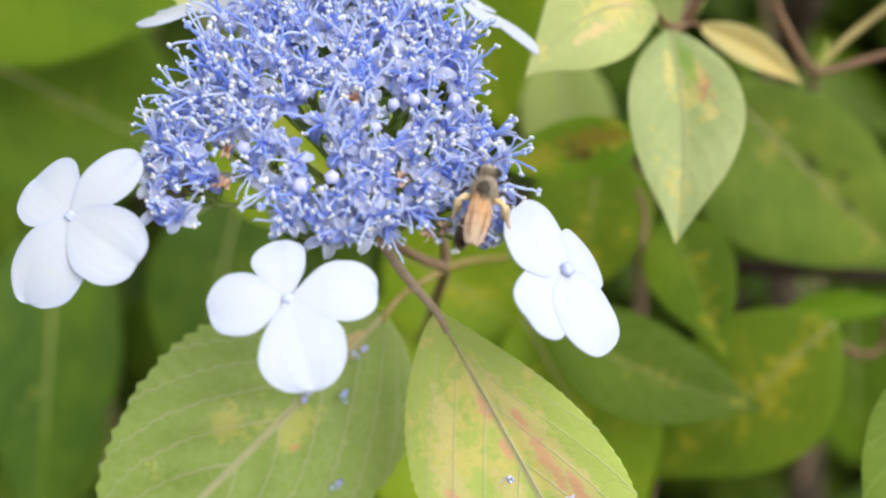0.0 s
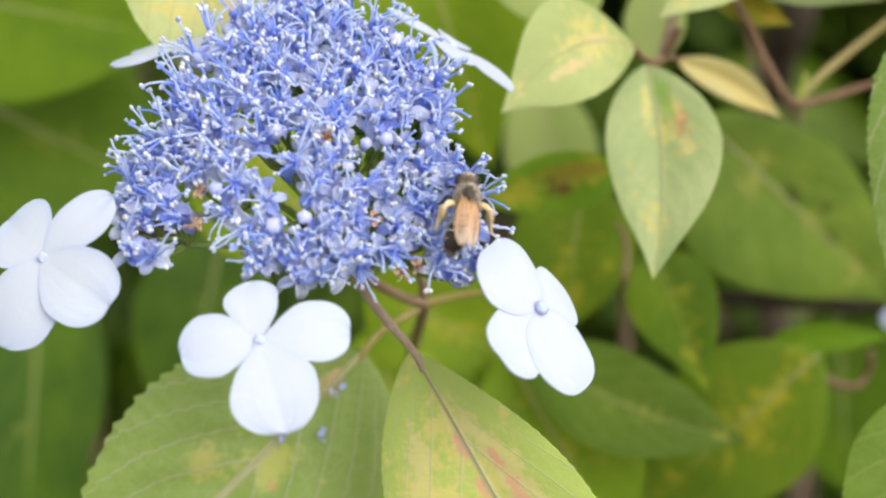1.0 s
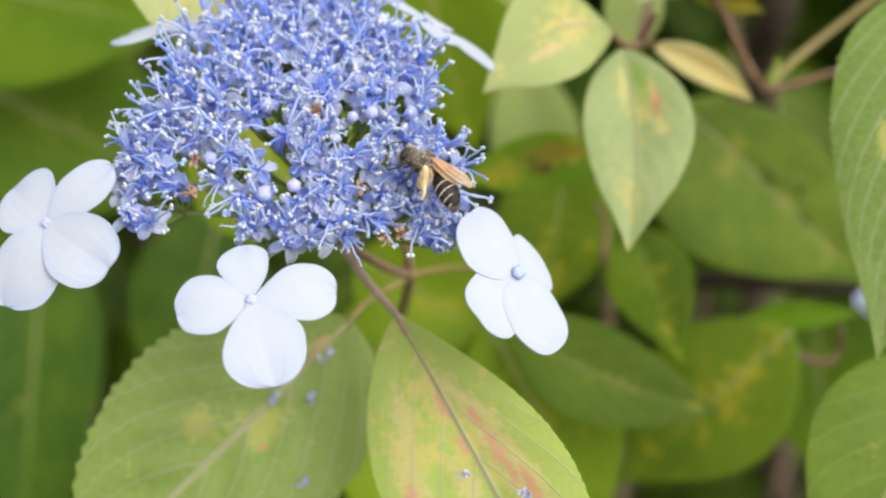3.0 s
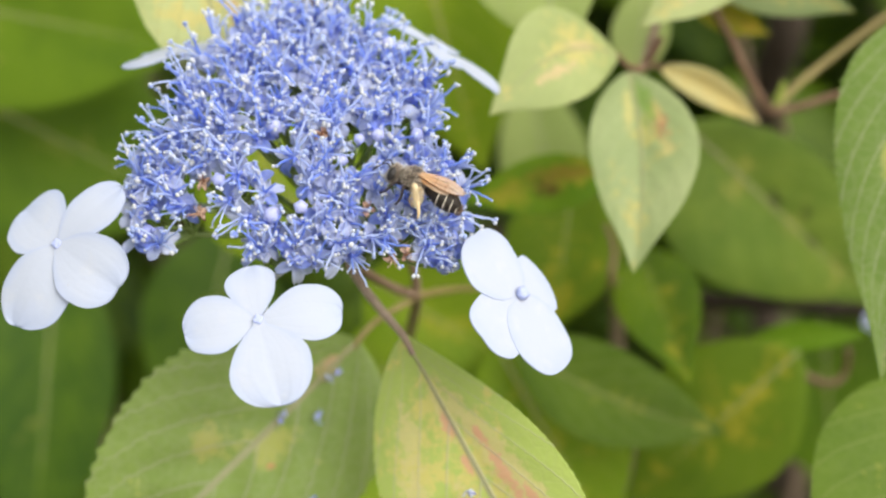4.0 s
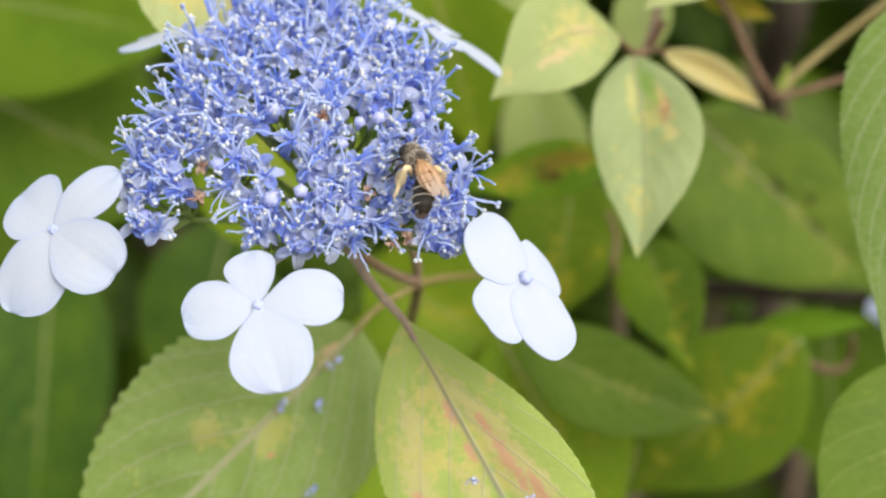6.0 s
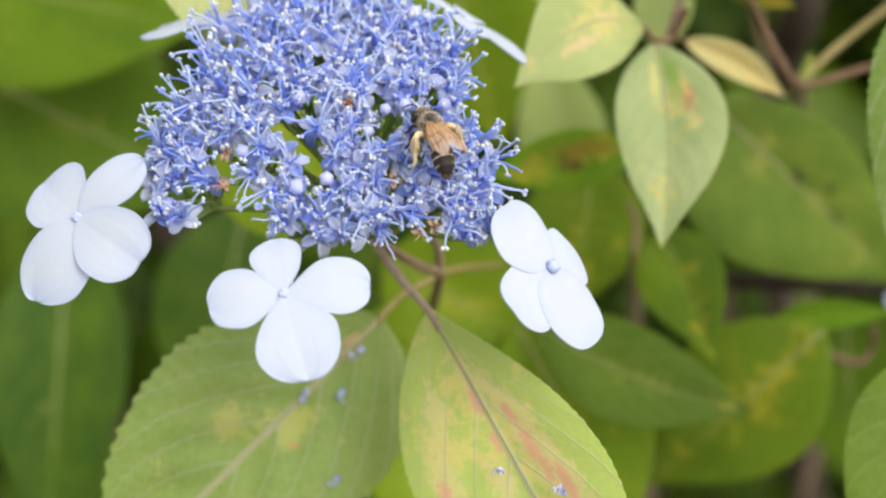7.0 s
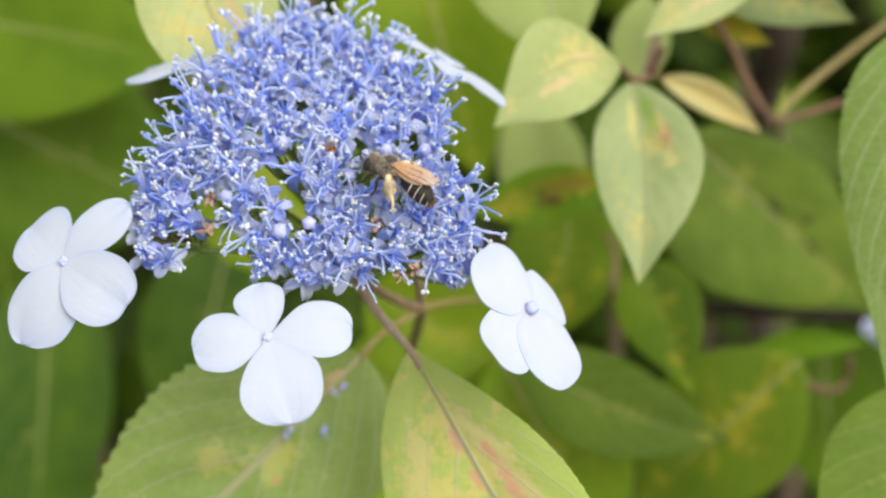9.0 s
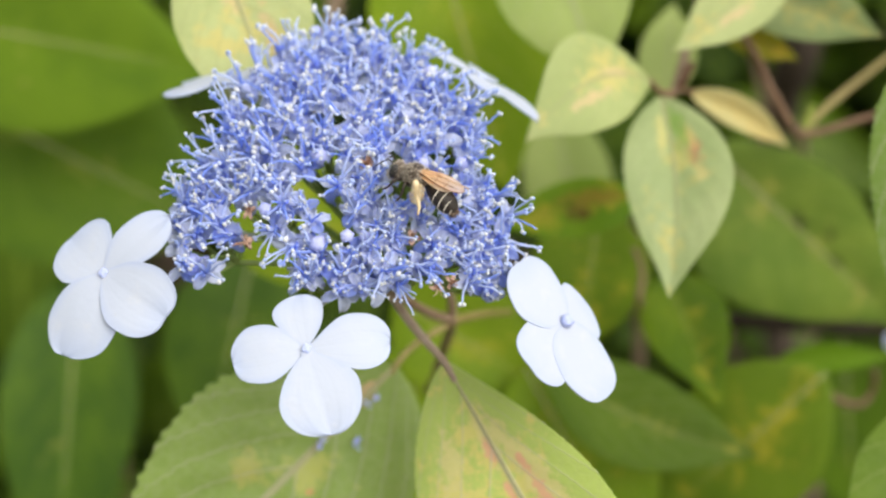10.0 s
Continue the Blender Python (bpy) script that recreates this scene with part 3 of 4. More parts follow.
low_shoot = thing("leafy_shoot", (0.05, 0.3, 0.0), "shaded shoot with overlapping green leaves", "shoot", "hydrangea shoots")
leaf(low_shoot, (0.0512, 0.1118, 0.8517), (0.1023, 0.1070, 0.8025), 0.0300, (0.159, -0.953, 0.256), look_='LEAF_HOLED', fold=8, near=True, slim=1.5, widest=0.33, right=0.42)
leaf(low_shoot, (0.0414, 0.1104, 0.8191), (0.0901, 0.1138, 0.8047), 0.0150, (0.227, -0.825, 0.518), look_='LEAF_GREEN', fold=8)
leaf(low_shoot, (0.0420, 0.1001, 0.8244), (0.0466, 0.0531, 0.8269), 0.0190, (-0.349, 0.015, 0.937), look_='LEAF_LIT', fold=14)
leaf(low_shoot, (0.0118, 0.0656, 0.8258), (0.0544, 0.0455, 0.8206), 0.0200, (-0.230, -0.675, 0.701), look_='LEAF_MID', fold=10, bend=-0.05)
leaf(low_shoot, (0.0748, 0.0747, 0.8166), (0.0385, 0.0630, 0.7800), 0.0331, (-0.327, -0.756, 0.567), look_='LEAF_SPOT_GREEN', fold=8)
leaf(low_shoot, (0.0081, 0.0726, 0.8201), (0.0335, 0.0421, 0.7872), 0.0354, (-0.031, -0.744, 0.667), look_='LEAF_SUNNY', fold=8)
leaf(low_shoot, (0.0656, 0.0793, 0.8163), (0.0895, 0.0755, 0.8208), 0.0060, (-0.234, -0.732, 0.640), look_='LEAF_BRIGHT', fold=10)
leaf(low_shoot, (0.0297, 0.0736, 0.8646), (0.0001, 0.0702, 0.8602), 0.0117, (-0.024, -0.702, 0.712), look_='LEAF_STAIN', fold=12)
leaf(low_shoot, (0.0253, 0.1008, 0.8438), (0.0212, 0.0827, 0.8145), 0.0266, (-0.088, -0.842, 0.532), look_='LEAF_SPOT_GREEN', fold=8)
leaf(low_shoot, (0.0242, 0.1277, 0.8166), (0.0164, 0.1502, 0.8454), 0.0220, (-0.075, -0.796, 0.601), look_='LEAF_PALE', fold=6, widest=0.36)
stem(low_shoot, [(0.0753, 0.0750, 0.8109), (0.0795, 0.0735, 0.8089), (0.0839, 0.0732, 0.8086), (0.0864, 0.0752, 0.8110), (0.0856, 0.0750, 0.8171)], 0.00101, 0.00063, TWIG_RED, "stem")
stem(low_shoot, [(0.0311, 0.0845, 0.8439), (0.0325, 0.0826, 0.8415), (0.0330, 0.0804, 0.8387), (0.0323, 0.0774, 0.8349), (0.0340, 0.0850, 0.8270), (0.0360, 0.1000, 0.8200)], 0.00055, 0.00075, TWIG_RED, "stem")
stem(low_shoot, [(0.0335, 0.1019, 0.8453), (0.0380, 0.1141, 0.8145), (0.0473, 0.1383, 0.7376), (0.0606, 0.1691, 0.6227), (0.0485, 0.2491, 0.2802), (0.0424, 0.2891, 0.0000)], 0.00126, 0.00214, TWIG, "stem")
stem(low_shoot, [(0.0511, 0.1158, 0.8507), (0.0463, 0.1243, 0.8276), (0.0389, 0.1139, 0.8112)], 0.00103, 0.00129, TWIG, "stem")

left_shoot = thing("leafy_shoot", (-0.1, 0.3, 0.0), "shoot with large dark green leaves behind the flower", "shoot", "hydrangea shoots")
leaf(left_shoot, (-0.1480, 0.1617, 0.8601), (-0.0639, 0.1438, 0.8526), 0.0475, (-0.130, -0.834, 0.536), look_='LEAF_GREEN', fold=8)
leaf(left_shoot, (-0.1442, 0.1686, 0.8318), (-0.0671, 0.1453, 0.8020), 0.0605, (0.022, -0.759, 0.651), look_='LEAF_DARK', fold=8)
leaf(left_shoot, (-0.1096, 0.1442, 0.7914), (-0.1098, 0.0771, 0.7364), 0.0359, (0.291, -0.607, 0.739), look_='LEAF_GREEN', fold=10)
# dark colour on this leaf stands in for a shaded gap
leaf(left_shoot, (-0.0613, 0.1480, 0.7963), (-0.0739, 0.1044, 0.7559), 0.0364, (0.195, -0.696, 0.691), look_='LEAF_DARK', fold=8)
leaf(left_shoot, (-0.0973, 0.1102, 0.7479), (-0.1263, 0.0879, 0.7347), 0.0227, (0.225, -0.694, 0.684), look_='LEAF_GREEN', fold=8)
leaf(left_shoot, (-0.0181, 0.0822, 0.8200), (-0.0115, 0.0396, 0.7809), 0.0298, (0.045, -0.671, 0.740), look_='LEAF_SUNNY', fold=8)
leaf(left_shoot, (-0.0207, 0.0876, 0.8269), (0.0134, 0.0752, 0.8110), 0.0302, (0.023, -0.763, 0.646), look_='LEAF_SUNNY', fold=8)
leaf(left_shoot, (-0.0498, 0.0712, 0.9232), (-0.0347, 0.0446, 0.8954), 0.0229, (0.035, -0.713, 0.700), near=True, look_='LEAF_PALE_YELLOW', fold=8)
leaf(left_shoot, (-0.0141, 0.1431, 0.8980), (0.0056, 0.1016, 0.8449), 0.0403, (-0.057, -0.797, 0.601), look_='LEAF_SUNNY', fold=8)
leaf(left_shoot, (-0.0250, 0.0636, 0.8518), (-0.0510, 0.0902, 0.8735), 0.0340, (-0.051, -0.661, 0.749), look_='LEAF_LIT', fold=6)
stem(left_shoot, [(-0.0347, 0.1513, 0.8776), (-0.0360, 0.1438, 0.8680), (-0.0418, 0.1459, 0.8399), (-0.0769, 0.1790, 0.7588), (-0.0963, 0.1877, 0.6157), (-0.0770, 0.2677, 0.2770), (-0.0674, 0.3077, 0.0000)], 0.00228, 0.00254, TWIG, "stem")
stem(left_shoot, [(-0.1521, 0.1704, 0.8558), (-0.1266, 0.1712, 0.7951), (-0.1081, 0.1627, 0.7379), (-0.1196, 0.1691, 0.6227), (-0.0957, 0.2491, 0.2802), (-0.0837, 0.2891, 0.0000)], 0.00131, 0.00219, TWIG, "stem")

dry_branches = thing("old_branch", (0.2, 0.5, 0.0), "bare grey-brown old branch deep in the shrub", "branch")
stem(dry_branches, [(0.1107, 0.2900, 0.8391), (0.1098, 0.2571, 0.8023), (0.1107, 0.2704, 0.7681), (0.1173, 0.2853, 0.6999), (0.1477, 0.2272, 0.5118), (0.1181, 0.3072, 0.2303), (0.1034, 0.3472, 0.0000)], 0.00661, 0.00756, BARK, "trunk")
stem(dry_branches, [(0.0520, 0.1385, 0.7820), (0.0685, 0.1294, 0.7868), (0.0855, 0.1230, 0.7915), (0.1029, 0.1224, 0.7905), (0.1267, 0.1287, 0.7853), (0.1700, 0.1500, 0.7700)], 0.0034, 0.0042, BARK, "branch")

# added leaf, dark and steep, gives the depth behind the twig its shade
leaf(low_shoot, (0.0975, 0.1320, 0.7830), (0.1050, 0.1120, 0.7300), 0.0400, (0.0, -0.950, 0.310), look_='LEAF_DARK', fold=8)


# rounded masses of the shrub: centre and half axes
# second and last masses are added, mostly out of view, to shade the background
SHRUB = [((0.05, 0.82, 0.24), (0.98, 0.63, 0.76)), ((-0.46, 0.34, 0.30), (0.30, 0.36, 0.78)), ((0.50, 0.36, 0.20), (0.28, 0.36, 0.60)), ((0.34, 0.66, 0.80), (0.40, 0.30, 0.34))]


def inner_foliage():
    """The mass of leaves that clothes the shrub down to the ground."""
    rng = random.Random(11)
    verts, faces, uvs = [], [], []
    plan = [(0, 1500, True), (0, 900, False), (1, 420, False), (2, 320, False), (3, 520, False)]
    for which, count, front in plan:
        c, r = SHRUB[which]
        done = 0
        while done < count:
            d = Vector((rng.gauss(0, 1), rng.gauss(0, 1), rng.gauss(0, 1))).normalized()
            if front and (d.y > -0.25 or abs(d.x) > 0.75 or d.z < -0.1):
                continue
            deep = rng.uniform(0.72, 1.0) if front else rng.uniform(0.86, 1.0)
            a = Vector((c[i] + r[i] * d[i] * deep for i in range(3)))
            if a.z < 0.06:
                continue
            done += 1
            out = Vector((d.x / r[0], d.y / r[1], d.z / r[2])).normalized()
            up = (out + Vector((0, 0, 0.5)) + Vector((rng.uniform(-1, 1), rng.uniform(-1, 1), rng.uniform(-1, 1))) * 0.45).normalized()
            way = Vector((rng.uniform(-1, 1), rng.uniform(-0.6, 0.3), rng.uniform(-1.0, 0.3)))
            way = (way - up * way.dot(up)).normalized()
            n = rng.uniform(0.055, 0.095)
            grid, uv, up = leaf_shape(a, a + way * n, n * rng.uniform(0.5, 0.65), up, fold=rng.uniform(4, 16), droop=rng.uniform(0.0, 0.08), rough=True)
            geo, q = sheet(grid, uv, 0.0003, up)
            k = len(verts)
            verts += geo[0]
            faces += [tuple(i + k for i in f) for f in geo[1]]
            uvs += q
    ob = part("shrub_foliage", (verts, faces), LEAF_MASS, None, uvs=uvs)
    tagged(ob, "dense hydrangea leaves deep in the shrub, dark green for shade", "foliage", kind="stuff")


inner_foliage()

# ---------- the flower head ----------
HEAD = Vector((-0.0260, 0.0260, 0.9049))
HX, HN = Vector((1, 0, 0)), Vector((0, -cos(radians(65.5)), sin(radians(65.5))))
HY = HN.cross(HX)
# edge of the cluster across its face, and gaps (centre and half axes), in millimetres
EDGE = [(-25.0, -19.6), (-26.1, -13.5), (-24.3, -6.8), (-21.4, -2.6), (-19.0, -0.4), (-17.3, 3.8), (-14.4, 7.8), (-14.2, 10.2), (-14.8, 15.0), (-10.8, 17.6), (-6.5, 22.1), (-3.3, 24.2), (0.7, 25.0), (4.9, 22.9), (10.1, 18.9), (15.4, 19.2), (17.2, 15.3), (20.3, 9.0), (21.7, 0.8), (24.0, -2.3), (25.8, -6.0), (26.5, -10.4), (29.4, -13.7), (29.0, -19.5), (24.4, -23.2), (18.1, -21.1), (15.2, -21.4), (12.1, -20.3), (7.1, -24.3), (4.0, -23.9), (-1.0, -24.8), (-3.5, -23.4), (-6.4, -20.4), (-5.0, -16.4), (-7.5, -14.6), (-12.7, -14.2), (-14.6, -14.2), (-17.2, -17.0), (-19.6, -20.4), (-22.2, -20.8)]
GAPS = [(-2.6, -7.2, 3.5, 3.9), (-0.2, -11.2, 4.6, 2.2), (-5.6, -12.8, 2.2, 1.9), (-10.1, 5.6, 2.0, 2.1), (-3.4, 5.5, 1.9, 1.9), (1.7, 5.4, 1.7, 1.8), (6.5, 5.7, 2.0, 2.0), (-2.2, 9.3, 1.4, 1.6), (12.1, -20.8, 1.8, 1.4)]
BUDS = [(-9.4, -10.6), (-1.6, -3.2), (1.6, -15.0), (-19.2, -16.4), (4.1, -14.6), (-0.8, -15.2), (-4.2, 23.3), (14.4, 14.0)]
BROWN = [(-12.9, -11.4), (-11.1, -15.0), (18.1, -20.0), (14.6, -13.4), (11.6, -15.6), (16.4, -20.2), (5.5, -4.3), (13.7, 1.1), (21.6, -7.3), (-8.5, 6.5)]
# the outer florets that face the path: middle, way that they face, and how near the cluster comes
OUTER = [((-0.0285, -0.0050, 0.8935), (0.000, -0.470, 0.883), 0.006), ((-0.0592, 0.0088, 0.8962), (-0.255, -0.535, 0.806), 0.0098), ((0.0084, 0.0055, 0.8897), (0.621, -0.262, 0.739), 0.0088)]

flower_head = thing("hydrangea_flower", HEAD - HN * 0.024 + HX * 0.010 - HY * 0.010, "blue lacecap hydrangea flower with white outer florets", "flower")


def inside(u, v, shapes):
    return min(((u - x) / rx) ** 2 + ((v - y) / ry) ** 2 for x, y, rx, ry in shapes)


def from_edge(u, v):
    """How far a spot lies inside the cluster's edge, in millimetres (negative outside)."""
    near, within = 1e9, False
    for (ax, ay), (bx, by) in zip(EDGE, EDGE[1:] + EDGE[:1]):
        dx, dy = bx - ax, by - ay
        t = min(1.0, max(0.0, ((u - ax) * dx + (v - ay) * dy) / (dx * dx + dy * dy)))
        near = min(near, math.hypot(u - ax - t * dx, v - ay - t * dy))
        if (ay > v) != (by > v) and u < ax + (v - ay) / dy * dx:
            within = not within
    return near if within else -near


def on_head(u, v):
    """Place on the domed face of the cluster, u and v in millimetres, and the way out of it there."""
    r2 = (u / 29.0) ** 2 + ((v + 1) / 26.0) ** 2
    at = HEAD + HX * (u / 1000) + HY * (v / 1000) + HN * (0.0055 * (1 - r2))
    out = (HN + HX * (u * 0.021) + HY * ((v + 1) * 0.021)).normalized()
    return at, out


def stamen(rng, tilt, turn, length, r=0.00017):
    """A thin filament that arches outwards, with its two-lobed anther."""
    bow = rng.uniform(-0.5, 0.9)
    path = [Vector((0, 0, 0))]
    for i in range(7):
        a = tilt * (0.45 + 0.55 * i / 6) + bow * (i / 6) ** 1.5
        path.append(path[-1] + Vector((sin(a), 0.18 * sin(2.1 * i + bow * 9), cos(a))) * (length / 7))
    turn = Matrix.Rotation(turn, 4, "Z")
    line = moved(tube(path, [r * (1.35 - 0.5 * i / 7) for i in range(8)], 5), turn)
    k = rng.uniform(0.95, 1.5)
    if rng.random() < 0.3:
        k *= 0.5
    e, w = path[-1], (path[-1] - path[-2]).normalized()
    s = Vector((0, 0.00021 * k, 0))
    lobes = [ball(e + q + w * 0.0001 * rng.uniform(-1, 2), 0.00025 * k * rng.uniform(0.8, 1.2), 0.00024 * k, 0.00034 * k * rng.uniform(0.8, 1.2), 5, 7) for q in (s, -s)]
    return line, moved(join(*lobes), turn)


def small_petal(rng, length, width, tilt, turn):
    """A boat-shaped little petal with a pointed tip and a wavy rim."""
    grid, ph, curl = [], rng.uniform(0, 6), rng.uniform(-0.3, 1.1)
    for i in range(7):
        s = i / 6
        half = 0.5 * width * (sin(pi * (0.10 + 0.86 * s) ** 1.1) ** 0.65 + 0.05)
        a = tilt + curl * s
        out, up = Vector((sin(a), 0, cos(a))), Vector((-cos(a), 0, sin(a)))
        grid.append([Vector((0.0006, 0, 0.0014)) + out * length * s + Vector((0, half * v, 0)) + up * (0.0007 * v * v + 0.00022 * sin(4 * v + 5 * s + ph)) for v in (-1, -0.55, 0, 0.55, 1)])
    geo, _ = sheet(grid, [[(0, 0)] * 5] * 7, 0.0001, Vector((0, 0, 1)))
    return moved(geo, Matrix.Rotation(turn, 4, "Z"))


def floret_meshes(seed, reach="mixed"):
    """Cup with petals, filaments and anthers of one small open floret; the stamens are mixed, long at the rim, or short."""
    rng = random.Random(seed)
    cup = tube([Vector((0, 0, z)) for z in (0, 0.0005, 0.0011, 0.0016, 0.002)], [0.00045, 0.0008, 0.00115, 0.00105, 0.0006], 8)
    lean = rng.uniform(0.5, 1.5)
    pets = [small_petal(rng, rng.uniform(0.0018, 0.0029), rng.uniform(0.0014, 0.0022), lean + rng.uniform(-0.3, 0.4), tau * (i + rng.uniform(-0.2, 0.2)) / 5) for i in range(rng.choice((4, 5, 5)))]
    styles = [tube([Vector((0.0002 * cos(a), 0.0002 * sin(a), 0.0015)), Vector((0.0006 * cos(a), 0.0006 * sin(a), 0.0028)), Vector((0.0009 * cos(a), 0.0009 * sin(a), 0.0032))], [0.0003, 0.00022, 0.0003], 6) for a in (0.3, 2.4, 4.5)]
    lines, tips = [], []
    n = rng.choice((6, 7, 8))
    up = Matrix.Translation((0, 0, 0.0016))
    for i in range(n):
        long = {"long": rng.uniform(0.0046, 0.0074), "short": rng.uniform(0.0016, 0.0030)}.get(reach, rng.choice((0.0022, 0.0032, 0.0038, 0.0045, 0.0052, 0.0058)) * rng.uniform(0.85, 1.15))
        a, b = stamen(rng, rng.uniform(0.15, 1.2) if reach == "mixed" else rng.uniform(0.05, 0.75), tau * (i + rng.uniform(-0.35, 0.35)) / n, long)
        lines.append(moved(a, up))
        tips.append(moved(b, up))
    return join(cup, *pets, *styles), join(*lines), join(*tips)


def bud_mesh(seed):
    rng = random.Random(seed)
    r = rng.uniform(0.0009, 0.00115)
    verts, faces = ball((0, 0, r * 1.2), r, r, r * 1.08, 9, 15)
    out = []
    for v in verts:
        a = math.atan2(v.y, v.x)
        out.append(Vector((v.x * (1 + 0.11 * cos(5 * a)), v.y * (1 + 0.11 * cos(5 * a)), v.z)))
    return join((out, faces), tube([Vector((0, 0, -0.001)), Vector((0, 0, 0.0005))], [0.0003, 0.0004], 6))


def mesh_of(name, geo, material, tips=None, tip_material=None):
    me = bpy.data.meshes.new(name)
    n = len(geo[1])
    if tips:
        geo = join(geo, tips)
    me.from_pydata(geo[0], [], geo[1])
    me.materials.append(material)
    if tips:
        me.materials.append(tip_material)
        me.polygons.foreach_set("material_index", [0] * n + [1] * (len(geo[1]) - n))
    me.polygons.foreach_set("use_smooth", [True] * len(me.polygons))
    return me


def place_part(name, me, parent, m, label=""):
    ob = new(name, me)
    ob.parent = parent
    ob.matrix_basis = m
    if label:
        ob["label"] = label
    return ob


def fertile_florets():
    rng = random.Random(5)
    kinds = {}
    for first, count, reach in ((100, 12, "mixed"), (150, 7, "long"), (200, 5, "short")):
        kinds[reach] = []
        for i in range(count):
            a, b, c = floret_meshes(first + i, reach)
            kinds[reach].append((mesh_of("fertile_floret", a, FLORET_PETAL), mesh_of("stamen_tuft", b, FILAMENT, c, ANTHER)))
    dead = [mesh_of("withered_floret", join(*floret_meshes(300 + i)[:2]), WITHERED) for i in range(3)]
    buds = [mesh_of("bud", bud_mesh(i), BUD_BLUE) for i in range(4)]
    spots = BUDS + BROWN[:3]
    for _ in range(30000):
        u, v = rng.uniform(-32, 32), rng.uniform(-32, 32)
        if from_edge(u, v) < 0.4 or inside(u, v, GAPS) < 1.0:
            continue
        at, out = on_head(u, v)
        if any((at - Vector(c) - Vector(n) * (at - Vector(c)).dot(Vector(n))).length < r for c, n, r in OUTER):
            continue
        if all((u - x) ** 2 + (v - y) ** 2 > 2.5**2 for x, y in spots):
            spots.append((u, v))
    base = HEAD - HN * 0.024 + HX * 0.010 - HY * 0.010
    seeds = []
    for u, v in spots:
        if all((u - x) ** 2 + (v - y) ** 2 > 8.5**2 for x, y in seeds):
            seeds.append((u, v))
    hubs = [on_head(u, v)[0] - on_head(u, v)[1] * 0.0105 for u, v in seeds]
    stalks = [[] for _ in hubs]
    for u, v in spots:
        at, out = on_head(u, v)
        edge = from_edge(u, v) < 2.6
        hollow = inside(u, v, GAPS) < 2.2
        at = at + out * rng.uniform(-0.0042, -0.0020)
        rim_way = (HX * u + HY * (v + 4)).normalized() * (rng.uniform(0.3, 0.8) if v < -14 and u < -7 else rng.uniform(0.7, 1.2) if v < -14 and u < 18 else rng.uniform(0.2, 0.55) if u < 0 else rng.uniform(-0.15, 0.2)) if edge else Vector((0, 0, 0))
        # next to an outer floret the cluster stays behind its petals
        crowded = False
        for c, n, r in OUTER:
            away, n = at - Vector(c), Vector(n)
            if away.length < 0.0158:
                crowded = crowded or away.length < 0.0128
                at = at - n * max(0.0, away.dot(n) + 0.0048)
                rim_way = (away - n * away.dot(n)).normalized() * 0.45
        out = (out + Vector((rng.uniform(-1, 1), rng.uniform(-1, 1), rng.uniform(-1, 1))) * 0.3 + rim_way).normalized()
        q = out.to_track_quat("Z", "X").to_matrix().to_4x4() @ Matrix.Rotation(rng.uniform(0, tau), 4, "Z")
        k = rng.uniform(0.85, 1.15)
        m = Matrix.Translation(at - base) @ q @ Matrix.Diagonal((k, k, k, 1))
        pick = rng.random()
        brown = min(math.hypot(u - x, v - y) for x, y in BROWN)
        if (u, v) in BUDS or (pick < 0.03 and not edge and not hollow):
            place_part("bud", buds[rng.randrange(4)], flower_head, Matrix.Translation(out * 0.0022) @ m @ Matrix.Scale(1.05 if (u, v) in BUDS else 0.95, 4), "round lilac-blue bud")
        elif brown < 1.3:
            place_part("withered_floret", dead[rng.randrange(3)], flower_head, Matrix.Translation(out * 0.0017) @ m @ Matrix.Diagonal((0.36, 0.40, 0.52, 1)), "withered brown floret")
        else:
            a, b = rng.choice(kinds["short" if crowded else "long" if edge and v < 15 else "mixed"])
            ob = place_part("fertile_floret", a, flower_head, m)
            place_part("stamen_tuft", b, ob, Matrix.Identity(4), "bright blue stamens with whitish tips")
        hub = min(range(len(seeds)), key=lambda i: (seeds[i][0] - u) ** 2 + (seeds[i][1] - v) ** 2)
        mid = hubs[hub].lerp(at, 0.5) - out * 0.0015
        stalks[hub].append(tube(smooth_path([hubs[hub], mid, at + out * 0.0006], 3), [0.0004, 0.00036, 0.00033, 0.0003, 0.0003, 0.0003, 0.0004], 5))
    for hub, some in zip(hubs, stalks):
        if some:
            part("ray", join(tube(smooth_path([base, base.lerp(hub, 0.55) + HN * 0.003, hub], 3), [0.0009, 0.0007, 0.0006, 0.00055, 0.0005, 0.00045, 0.0004], 7), *some), STALK, flower_head, "pale branching flower stalk", at=base)


fertile_florets()


